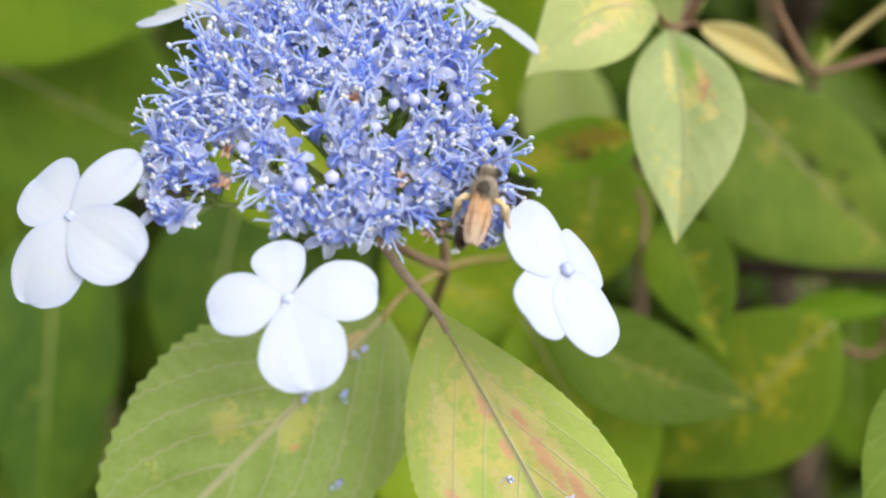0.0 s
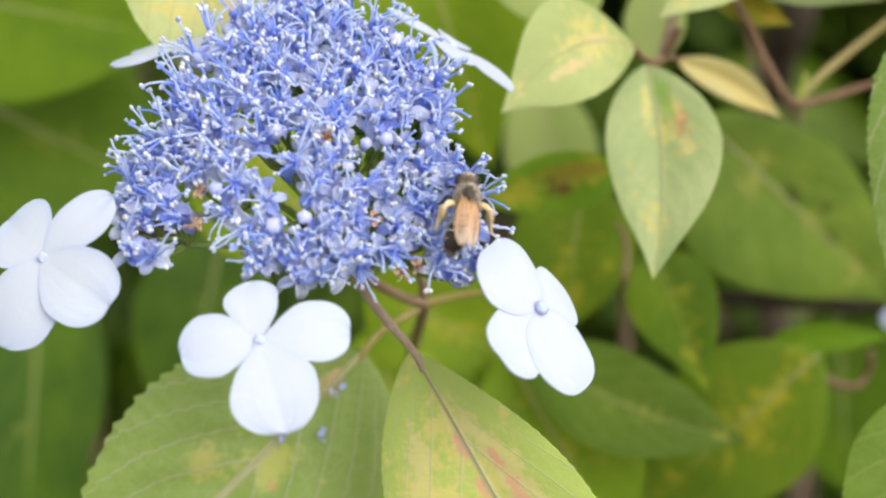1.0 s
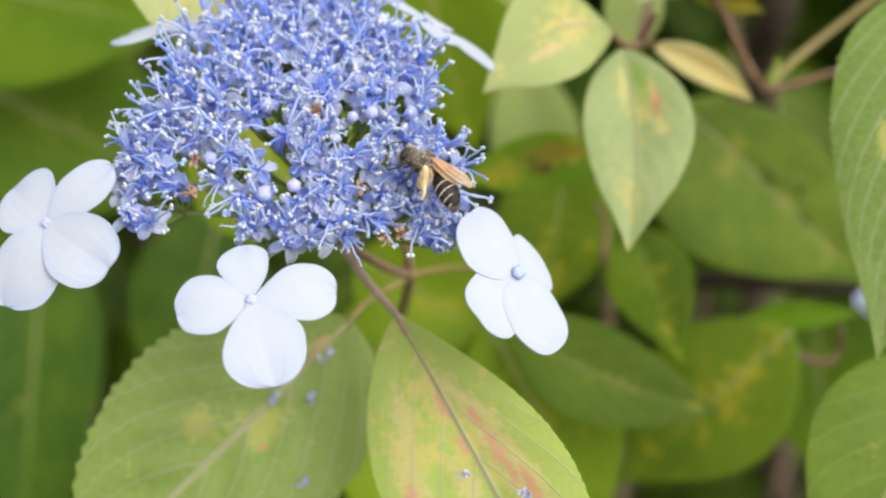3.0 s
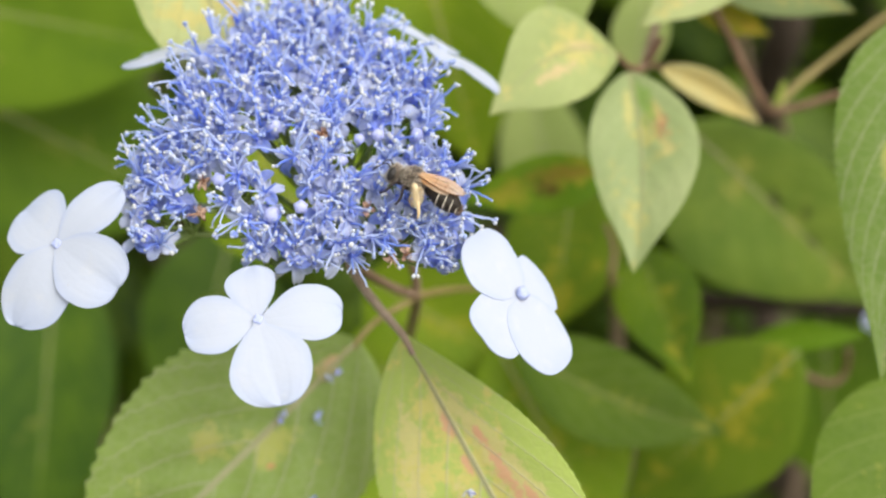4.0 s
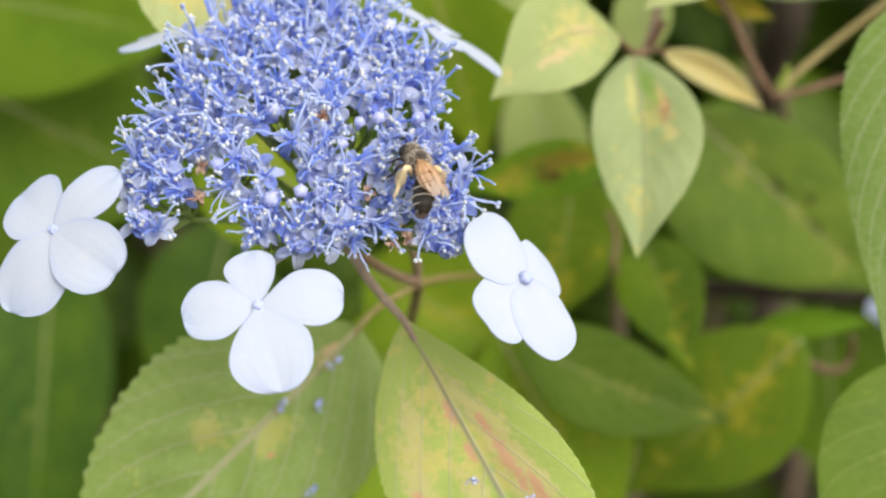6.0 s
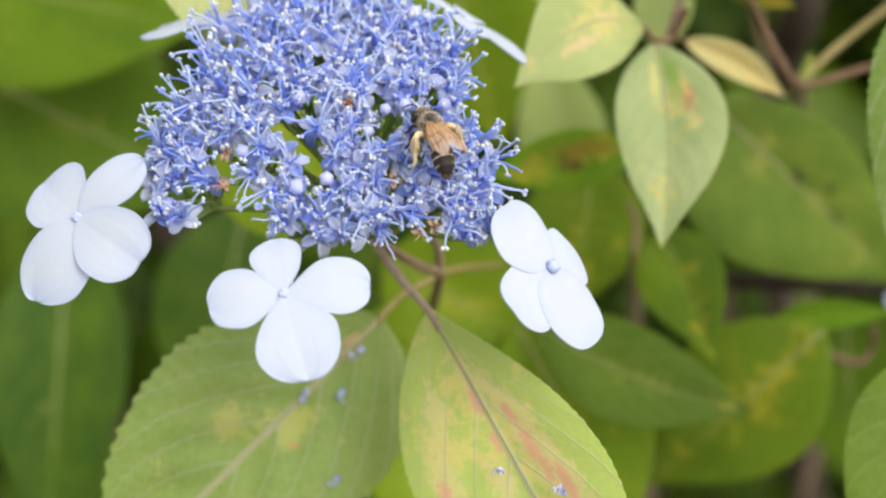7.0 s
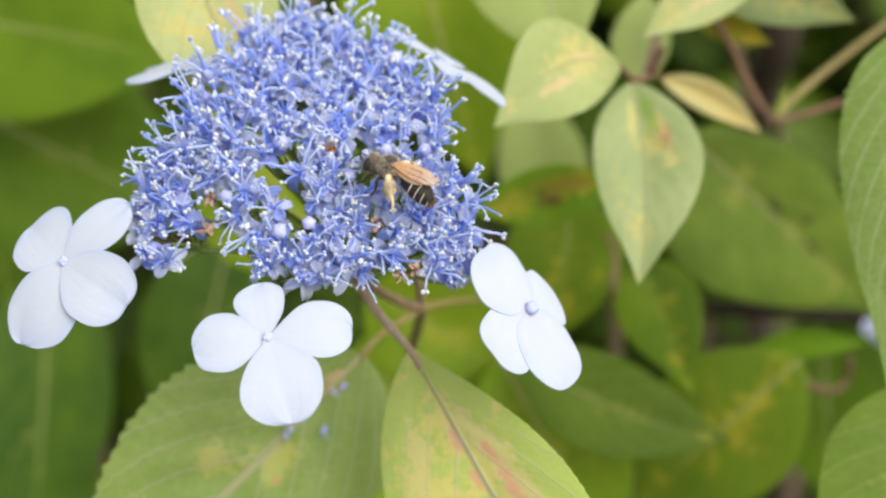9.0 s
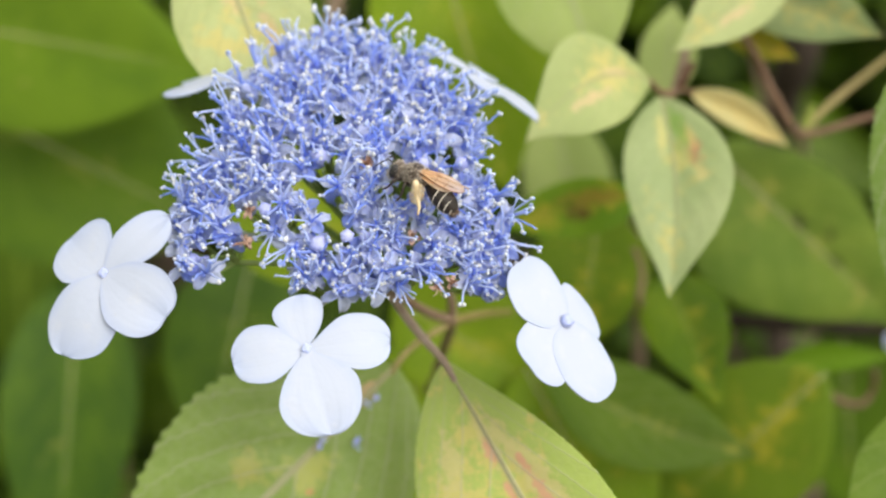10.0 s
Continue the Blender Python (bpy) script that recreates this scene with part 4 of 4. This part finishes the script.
def big_petal(centre, n, angle, length, left, right, widest, seed, flat=1.0, claw=0.85):
    """A broad rounded petal that narrows to a short claw, slightly cupped and uneven; left and right: its half widths."""
    rng = random.Random(seed)
    x = (Vector((0, 1, 0)).cross(n)).normalized()
    y = n.cross(x)
    d, e = x * cos(angle) + y * sin(angle), y * cos(angle) - x * sin(angle)
    rows, cols, grid, uv = 28, 10, [], []
    notch, ph, cup = rng.uniform(0.0, 0.03), rng.uniform(0, 6), rng.uniform(-0.02, 0.06) * flat
    for i in range(rows + 1):
        s = 1 - (1 - i / rows) ** 1.35
        prof = sin(pi / 2 * min(s / widest, 1.0)) ** claw if s < widest else max(1 - ((s - widest) / (1 - widest)) ** 2.3, 0.002) ** 0.5
        row, ur = [], []
        for j in range(-cols, cols + 1):
            v = j / cols
            side = left if v > 0 else right
            half = side * max(prof, 0.16 * (1 - s)) * (1 + 0.025 * sin(5 * s + ph + (2 if v > 0 else 0)) + 0.015 * sin(13 * s + 2 * ph + (1 if v > 0 else 4)))
            r = length * s * (1 + 0.015 * sin(4.2 * v * prof + 3 * ph) * s - notch * (1 - min(1, abs(v) * prof * 3)) * s**6)
            w = abs(v) * prof
            lift = cup * length * w * w + flat * 0.045 * length * sin(pi * s) * (1 - 0.7 * w * w) - flat * 0.05 * length * s * s
            lift += flat * 0.010 * length * sin(v * 6 + ph) * s * s - flat * 0.004 * length * math.exp(-(v / 0.12) ** 2) * sin(pi * s) + flat * 0.002 * length * sin(21 * v + ph) * s
            row.append(centre + d * (0.0003 + r) + e * (v * half) + n * (lift + 0.0002))
            ur.append((s, 0.5 + 0.5 * v))
        grid.append(row)
        uv.append(ur)
    return sheet(grid, uv, 0.0002, n)


FLORETS = [0]


def sterile_floret(centre, n, petals, label, flat=1.0, claw=0.85):
    """A white outer floret: stalk from the cluster, four petals and a small blue eye."""
    centre, n = Vector(centre), Vector(n).normalized()
    FLORETS[0] += 1
    hub = HEAD - HN * 0.020 + HX * 0.009 - HY * 0.008
    across = centre - HEAD
    inner = HEAD + HX * (0.68 * across.dot(HX)) + HY * ((0.68 - 0.26 * abs(across.dot(HX)) / across.length) * across.dot(HY)) - HN * 0.0055
    path = smooth_path([hub, inner, centre - n * 0.004 + (inner - centre) * 0.12, centre], 5)
    stalk = part("sterile_floret", tube(path, [0.00042 + 0.00016 * i / len(path) for i in range(len(path))], 8), FLORET_STALK, flower_head, label, at=centre)
    for i, (angle, length, left, right, widest) in enumerate(petals):
        geo, uvs = big_petal(centre + n * ((0.00016 if flat > 0.5 else 0.00004) * i), n, radians(angle), length / 1000, left / 1000, right / 1000, widest, FLORETS[0] * 10 + i, flat, claw)
        part("petal", geo, PETAL, stalk, at=centre, uvs=uvs).data.set_sharp_from_angle(angle=radians(50))
    turn = n.to_track_quat("Z", "X").to_matrix().to_4x4()
    eye = join(ball((0, 0, 0.0008), 0.0011, 0.0011, 0.0009, 9, 14), *[ball((0.00062 * cos(a), 0.00062 * sin(a), 0.0011), 0.00055, rings=7, sides=9) for a in (0.4, 2.0, 3.6, 5.2)])
    eye = moved(eye, Matrix.Scale(0.95 if flat < 1 else 0.68, 4))
    part("eye", moved(eye, Matrix.Translation(centre) @ turn), EYE_BLUE, stalk, "small blue bud in the middle", at=centre)


sterile_floret((-0.0285, -0.0050, 0.8935), (0.000, -0.470, 0.883), [(98, 8.4, 4.2, 2.9, 0.66), (-169, 10.4, 3.9, 4.8, 0.54), (7, 11.7, 4.5, 3.9, 0.61), (-73, 12.7, 5.8, 5.6, 0.56)], "flat white four-petalled floret with a faint blue tint")
sterile_floret((-0.0592, 0.0088, 0.8962), (-0.255, -0.535, 0.806), [(126, 9.0, 5.3, 5.5, 0.59), (32, 12.3, 3.6, 3.6, 0.57), (-125, 13.1, 6.3, 5.4, 0.51), (-45, 12.8, 5.3, 5.6, 0.60)], "white four-petalled floret shaded pale blue", claw=0.62)
sterile_floret((0.0084, 0.0055, 0.8897), (0.621, -0.262, 0.739), [(-114, 12.1, 5.4, 4.5, 0.66), (59, 6.8, 4.6, 5.2, 0.66), (-39, 12.5, 5.2, 6.6, 0.50), (151, 11.2, 7.2, 4.7, 0.54)], "bright white floret tilted to the sky", flat=0.1, claw=0.36)
sterile_floret((-0.0442, 0.0449, 0.9081), (-0.150, 0.330, 0.930), [(-160, 10.8, 4.2, 4.2, 0.62), (140, 10, 4, 4, 0.62), (36, 8, 3.5, 3.5, 0.62), (-53, 7, 3.5, 3.5, 0.62)], "pale floret seen edge on at the rim")
sterile_floret((-0.0036, 0.0449, 0.9081), (0.52, 0.23, 0.82), [(-16, 11.6, 4, 4, 0.62), (158, 11, 3, 3, 0.62), (75, 6, 3, 3, 0.62), (-89, 5.5, 3.5, 3.5, 0.62)], "pale floret seen edge on at the rim")

# another flower, further back in the shrub
def far_flower(at, n):
    """A distant flower of which a few pale florets show between the leaves."""
    at, n = Vector(at), Vector(n).normalized()
    far = thing("hydrangea_flower", at - n * 0.02, "pale blue hydrangea flower half hidden behind leaves", "flower")
    rng = random.Random(77)
    for i in range(5):
        c = at + Vector((rng.uniform(0.0, 0.03), rng.uniform(-0.006, 0.006), rng.uniform(-0.008, 0.008)))
        stalk = part("sterile_floret", tube([at - n * 0.02, c - n * 0.004, c], [0.0007] * 3, 6), STALK, far, at=c)
        m = (n + Vector((rng.uniform(-0.4, 0.4), 0, rng.uniform(-0.3, 0.3)))).normalized()
        for j in range(4):
            geo, uvs = big_petal(c, m, rng.uniform(0, 0.4) + j * pi / 2, 0.0045, 0.0021, 0.0021, 0.62, 900 + i * 4 + j)
            part("petal", geo, PETAL_BLUE, stalk, at=c, uvs=uvs)


far_flower((0.1032, 0.1113, 0.8017), (-0.1, -0.8, 0.5))

# ---------- fallen blossom on the leaves ----------
def fallen_blossom(at, n, seed):
    """A few shed blue stamens lying on a leaf."""
    rng = random.Random(seed)
    at, n = Vector(at), Vector(n)
    turn = Matrix.Translation(at + n * 0.0004) @ n.to_track_quat("Z", "X").to_matrix().to_4x4()
    lines, tips = [], []
    for i in range(2):
        a, b = stamen(rng, rng.uniform(1.35, 1.55), rng.uniform(0, tau), rng.uniform(0.0008, 0.0016), 0.0001)
        lines.append(a)
        tips.append(b)
    cup = small_petal(rng, 0.0012, 0.0009, 1.5, rng.uniform(0, tau))
    me = mesh_of("fallen_blossom", moved(join(*lines, moved(cup, Matrix.Translation((0, 0, -0.0014)))), turn), BUD_BLUE, moved(join(*tips), turn), PETAL_BLUE)
    for v in me.vertices:
        v.co -= at
    ob = new("fallen_blossom", me)
    ob.location = at
    tagged(ob, "shed blue stamens lying on a green leaf", "petal", "shed blossom")


fallen_blossom((-0.02489, 0.01640, 0.85291), (0.181, -0.755, 0.630), 40)
fallen_blossom((-0.02212, 0.02259, 0.85723), (0.181, -0.755, 0.630), 41)
fallen_blossom((-0.02490, 0.00576, 0.84352), (0.181, -0.755, 0.630), 42)
fallen_blossom((-0.03086, 0.01661, 0.85431), (0.181, -0.755, 0.630), 43)
fallen_blossom((0.01048, -0.01152, 0.86279), (-0.405, -0.723, 0.560), 44)
fallen_blossom((0.00095, -0.00699, 0.86118), (-0.405, -0.723, 0.560), 45)

# ---------- the bee ----------
bee = thing("bee", (0, 0, 0), "small brown mining bee with amber wings and banded abdomen", "bee")
bee.scale = (0.95, 0.95, 0.95)


def hairs(shape, count, length, seed, r=0.00005, lean=(-0.5, 0, 0)):
    """Fine short hairs all over an ellipsoid given by its centre and half axes."""
    rng = random.Random(seed)
    c, rx, ry, rz = shape
    verts, faces = [], []
    for _ in range(count):
        d = Vector((rng.gauss(0, 1), rng.gauss(0, 1), rng.gauss(0, 1))).normalized()
        p = Vector(c) + Vector((d.x * rx, d.y * ry, d.z * rz))
        w = (Vector((d.x / rx, d.y / ry, d.z / rz)).normalized() + Vector(lean) * 0.6 + Vector((rng.gauss(0, 1), rng.gauss(0, 1), rng.gauss(0, 1))) * 0.22).normalized()
        a = w.orthogonal().normalized()
        b = w.cross(a)
        k = len(verts)
        verts += [p + a * r, p - a * r * 0.5 + b * r, p - a * r * 0.5 - b * r, p + w * length * rng.uniform(0.6, 1.3)]
        faces += [(k, k + 1, k + 3), (k + 1, k + 2, k + 3), (k + 2, k, k + 3)]
    return verts, faces


def leg(points, radii):
    path = smooth_path(points, 3)
    n = len(path) - 1
    rr = [radii[0] + (radii[1] - radii[0]) * i / n for i in range(n + 1)]
    return tube(path, rr, 6)


def wing(side, length, width, back, lift, z):
    """A thin wing, folded back over the body."""
    root = Vector((0.0012, 0.0008 * side, z))
    d = Vector((-cos(back), sin(back) * side, lift)).normalized()
    e = Vector((sin(back) * 0.9, cos(back) * side, -0.42)).normalized()
    grid = []
    for i in range(15):
        s = i / 14
        w = width * (0.14 + 0.86 * max(0.0, sin(pi * (0.04 + s * 0.95) ** 1.45)) ** 0.7)
        grid.append([root + d * (length * s) + e * (w * (v - 0.55)) + Vector((0, 0, 0.00014 * sin(15 * v + 3 * s) - 0.0005 * s * s)) for v in (0, 0.14, 0.28, 0.42, 0.57, 0.72, 0.86, 1.0)])
    geo, _ = sheet(grid, [[(0, 0)] * 8] * 15, 0.00003, Vector((0, 0, 1)))
    o = Vector((0, 0, 0.00003))
    lines = [[grid[i][7] + o for i in range(14)], [grid[i][5] + o for i in range(12)], [grid[i][2] + o for i in range(10)], [grid[6][j] + o for j in range(1, 8)], [grid[9][j] + o for j in range(2, 8)]]
    return geo, join(*[tube(q, [0.00007 if n == 0 else 0.00004] * len(q), 4) for n, q in enumerate(lines)])


bee_wings = {}


def build_bee():
    mid = (0.0013, 0, 0.0003)
    body = part("thorax", ball(mid, 0.0020, 0.0017, 0.0016, 10, 14), HAIR_DARK, bee, "grey-brown furry thorax")
    part("fur", hairs((mid, 0.0020, 0.0017, 0.0016), 2200, 0.00055, 1, r=0.00005), HAIR_BROWN, body)
    part("scutum", ball((0.0014, 0, 0.0010), 0.0014, 0.0012, 0.0013, 10, 14), BEE_SHELL, body, "glossy dark back")
    at = (0.0042, 0, -0.0002)
    head = part("head", ball(at, 0.0010, 0.0017, 0.0016, 9, 12), HAIR_DARK, bee, "dark furry head", at=at)
    part("fur", hairs((at, 0.0010, 0.0015, 0.0015), 900, 0.0004, 2, r=0.000035, lean=(0.3, 0, -0.2)), HAIR_BROWN, head)
    part("face", join(ball((0.0050, 0, -0.0009), 0.0004, 0.0009, 0.0007, 7, 9), hairs(((0.0050, 0, -0.0009), 0.0004, 0.0009, 0.0007), 350, 0.0005, 3, r=0.00004, lean=(0.5, 0, -0.5))), HAIR_PALE, head, "pale hairs on the face")
    for k in (-1, 1):
        eye = moved(ball((0, 0, 0), 0.0007, 0.0005, 0.0011, 8, 10), Matrix.Translation((0.0044, 0.00135 * k, 0.0000)) @ Matrix.Rotation(0.3 * k, 4, "X"))
        part("eye", eye, BEE_EYE, head, "glossy black eye")
        part("antenna", leg([(0.0050, 0.0004 * k, 0.0005), (0.0058, 0.0009 * k, 0.0011), (0.0066, 0.0017 * k, 0.0005), (0.0071, 0.0022 * k, -0.0003)], (0.00012, 0.00010)), BEE_SHELL, head)
    # abdomen: overlapping dark segments with pale hair bands
    ends = [0.0, 0.0012, 0.0024, 0.0036, 0.0047, 0.0056, 0.0062]
    wide = [0.0007, 0.0014, 0.00172, 0.00172, 0.0015, 0.0010, 0.0003]
    line = [0.0062 * i / 30 for i in range(31)]
    sag = lambda x: -0.06 * x - 22.0 * x * x
    abdomen = part("abdomen", tube([Vector((-x, 0, sag(x))) for x in line], [float(np.interp(x, ends, wide)) * (0.95 + 0.06 * ((x / 0.0012) % 1.0)) for x in line], 18), BEE_SHELL, bee, "dark brown abdomen with pale bands")
    for x in ends[2:-1] + [0.0060]:
        r = float(np.interp(x, ends, wide))
        part("band", tube([Vector((-x + q, 0, sag(x))) for q in (0.00009, 0.00004, -0.00005, -0.00008)], [r * 0.99, r * 1.045, r * 1.045, r * 0.98], 18, False), BEE_BAND, abdomen, "pale hair band")
    part("tail_fringe", join(ball((-0.0060, 0, sag(0.0060)), 0.0004, 0.0006, 0.0005, 7, 9), hairs(((-0.0058, 0, sag(0.0058)), 0.0005, 0.0008, 0.0008), 260, 0.0004, 9, r=0.00003, lean=(-1.2, 0, -0.2))), HAIR_TAIL, abdomen, "reddish-brown tail hairs")
    part("fur", hairs(((-0.0028, 0, -0.0004), 0.0028, 0.00165, 0.00165), 70, 0.0004, 4, r=0.00003), HAIR_BROWN, abdomen)
    for k in (-1, 1):
        geo, lines = wing(k, 0.0081, 0.0026, -0.03, 0.08, 0.0015 + 0.00015 * k)
        w = part("fore_wing", geo, BEE_WING, bee, "translucent amber wing", at=(0.0012, 0.0008 * k, 0.0015 + 0.00015 * k))
        part("vein", lines, BEE_WING_VEIN, w, at=ORIGIN[w])
        geo, lines = wing(k, 0.0060, 0.0020, 0.06, 0.06, 0.0012)
        bee_wings[k] = (w, part("hind_wing", geo, BEE_WING, bee, at=(0.0012, 0.0008 * k, 0.0012)))
        part("front_leg", leg([(0.0026, 0.0009 * k, -0.0009), (0.0034, 0.0020 * k, -0.0008), (0.0040, 0.0026 * k, -0.0022), (0.0048, 0.0028 * k, -0.0030)], (0.0003, 0.00012)), BEE_SHELL, bee)
        part("middle_leg", leg([(0.0014, 0.0011 * k, -0.0010), (0.0017, 0.0027 * k, -0.0006), (0.0014, 0.0034 * k, -0.0022), (0.0017, 0.0040 * k, -0.0032)], (0.00034, 0.00013)), BEE_SHELL, bee)
        hind = part("hind_leg", leg([(0.0004, 0.0011 * k, -0.0008), (0.0002, 0.0026 * k, 0.0004), (-0.0008, 0.0035 * k, -0.0008), (-0.0020, 0.0039 * k, -0.0024), (-0.0023, 0.0042 * k, -0.0035)], (0.0006, 0.00016)), BEE_LEG, bee, "yellow hind leg with pollen hairs")
        brush = moved(ball((0, 0, 0), 0.00060, 0.00040, 0.0019, 8, 9), Matrix.Translation((-0.0008, 0.0034 * k, -0.0008)) @ Matrix.Rotation(0.55, 4, "Y") @ Matrix.Rotation(0.25 * k, 4, "X"))
        part("pollen_brush", join(brush, hairs(((-0.0008, 0.0034 * k, -0.0008), 0.0009, 0.0004, 0.0015), 700, 0.00036, 6 + k, r=0.00004, lean=(-0.6, 0, -0.7))), HAIR_GOLD, hind, "golden brush of pollen hairs")
    return abdomen


bee_abdomen = build_bee()


def motions():
    walk(bee, [
    (0, pose(-0.00313, 0.00545, 0.90196, 2.4, -36.0, 76.0)),
    (0.5, pose(-0.00135, 0.00747, 0.90287, 3.9, -32.0, 80.5)),
    (1, pose(-0.00147, 0.00991, 0.90412, 9.0, -26.1, 87.6)),
    (1.5, pose(-0.00044, 0.00946, 0.90403, 54.1, -9.8, 99.1)),
    (2, pose(-0.00143, 0.00900, 0.90453, 46.0, -12.0, 126.0)),
    (2.5, pose(-0.00268, 0.00941, 0.90494, 40.1, -17.5, 137.0)),
    (4, pose(-0.00603, 0.01050, 0.90609, 19.4, -14.8, 157.5)),
    (4.5, pose(-0.00696, 0.01095, 0.90644, 19.3, -23.8, 155.6)),
    (5, pose(-0.00701, 0.01082, 0.90643, 19.5, -20.1, 155.6)),
    (5.5, pose(-0.00611, 0.00929, 0.90534, 26.5, -15.1, 113.3)),
    (7, pose(-0.00808, 0.01251, 0.90845, -2.0, -8.0, 114.0)),
    (7.5, pose(-0.01013, 0.01310, 0.90929, -4.0, -10.0, 121.0)),
    (8, pose(-0.01101, 0.01355, 0.90969, -15.6, -1.0, 116.9)),
    (8.5, pose(-0.01022, 0.01347, 0.90929, 4.3, -7.5, 152.6)),
    (9, pose(-0.01067, 0.01301, 0.90905, 6.6, -10.8, 151.6)),
    (9.5, pose(-0.01138, 0.01302, 0.90934, 21.1, -6.5, 140.5)),
    (10, pose(-0.01241, 0.01340, 0.90970, 18.1, -13.4, 154.1)),
    ])
    walk(bee_abdomen, [
    (0, pose(-0.0010, 0, 0, 0, -4, -22)),
    (0.5, pose(-0.0010, 0, 0, 0, -2, -24)),
    (1, pose(-0.0010, 0, 0, 0, -4, -20)),
    (1.5, pose(-0.0010, 0, 0, 0, -14, -16)),
    (2, pose(-0.0010, 0, 0, 0, -16, -20)),
    (2.5, pose(-0.0010, 0, 0, 0, -14, -22)),
    (4, pose(-0.0010, 0, 0, 0, 0, 2)),
    (4.5, pose(-0.0010, 0, 0, 0, 1, 2)),
    (5, pose(-0.0010, 0, 0, 0, 1, 2)),
    (5.5, pose(-0.0010, 0, 0, 0, -16, -12)),
    (7, pose(-0.0010, 0, 0, 0, -22, -6)),
    (7.5, pose(-0.0010, 0, 0, 0, -18, -6)),
    (8, pose(-0.0010, 0, 0, 0, -8, 0)),
    (8.5, pose(-0.0010, 0, 0, 0, -8, -4)),
    (9, pose(-0.0010, 0, 0, 0, -8, -4)),
    (9.5, pose(-0.0010, 0, 0, 0, -12, -8)),
    (10, pose(-0.0010, 0, 0, 0, -8, -8)),
    ])
    # wings: how far each is spread and raised, in degrees
    beats = [(0, 0, 0, 0, 0), (1, 2, 0, 0, 0), (2, 4, 0, 4, 2), (4, 0, 0, 2, 0), (5, 0, 0, 2, 0), (7, 4, 0, 6, 2), (8, 0, 0, 4, 0), (9, 0, 0, 2, 0), (9.5, 4, 0, 4, 2), (10, 2, 0, 4, 2)]
    for k in (1, -1):
        for w in bee_wings[k]:
            p = w.location.copy()
            walk(w, [(r[0], pose(p.x, p.y, p.z, 0, r[2] if k > 0 else r[4], -r[1] if k > 0 else r[3])) for r in beats])


motions()
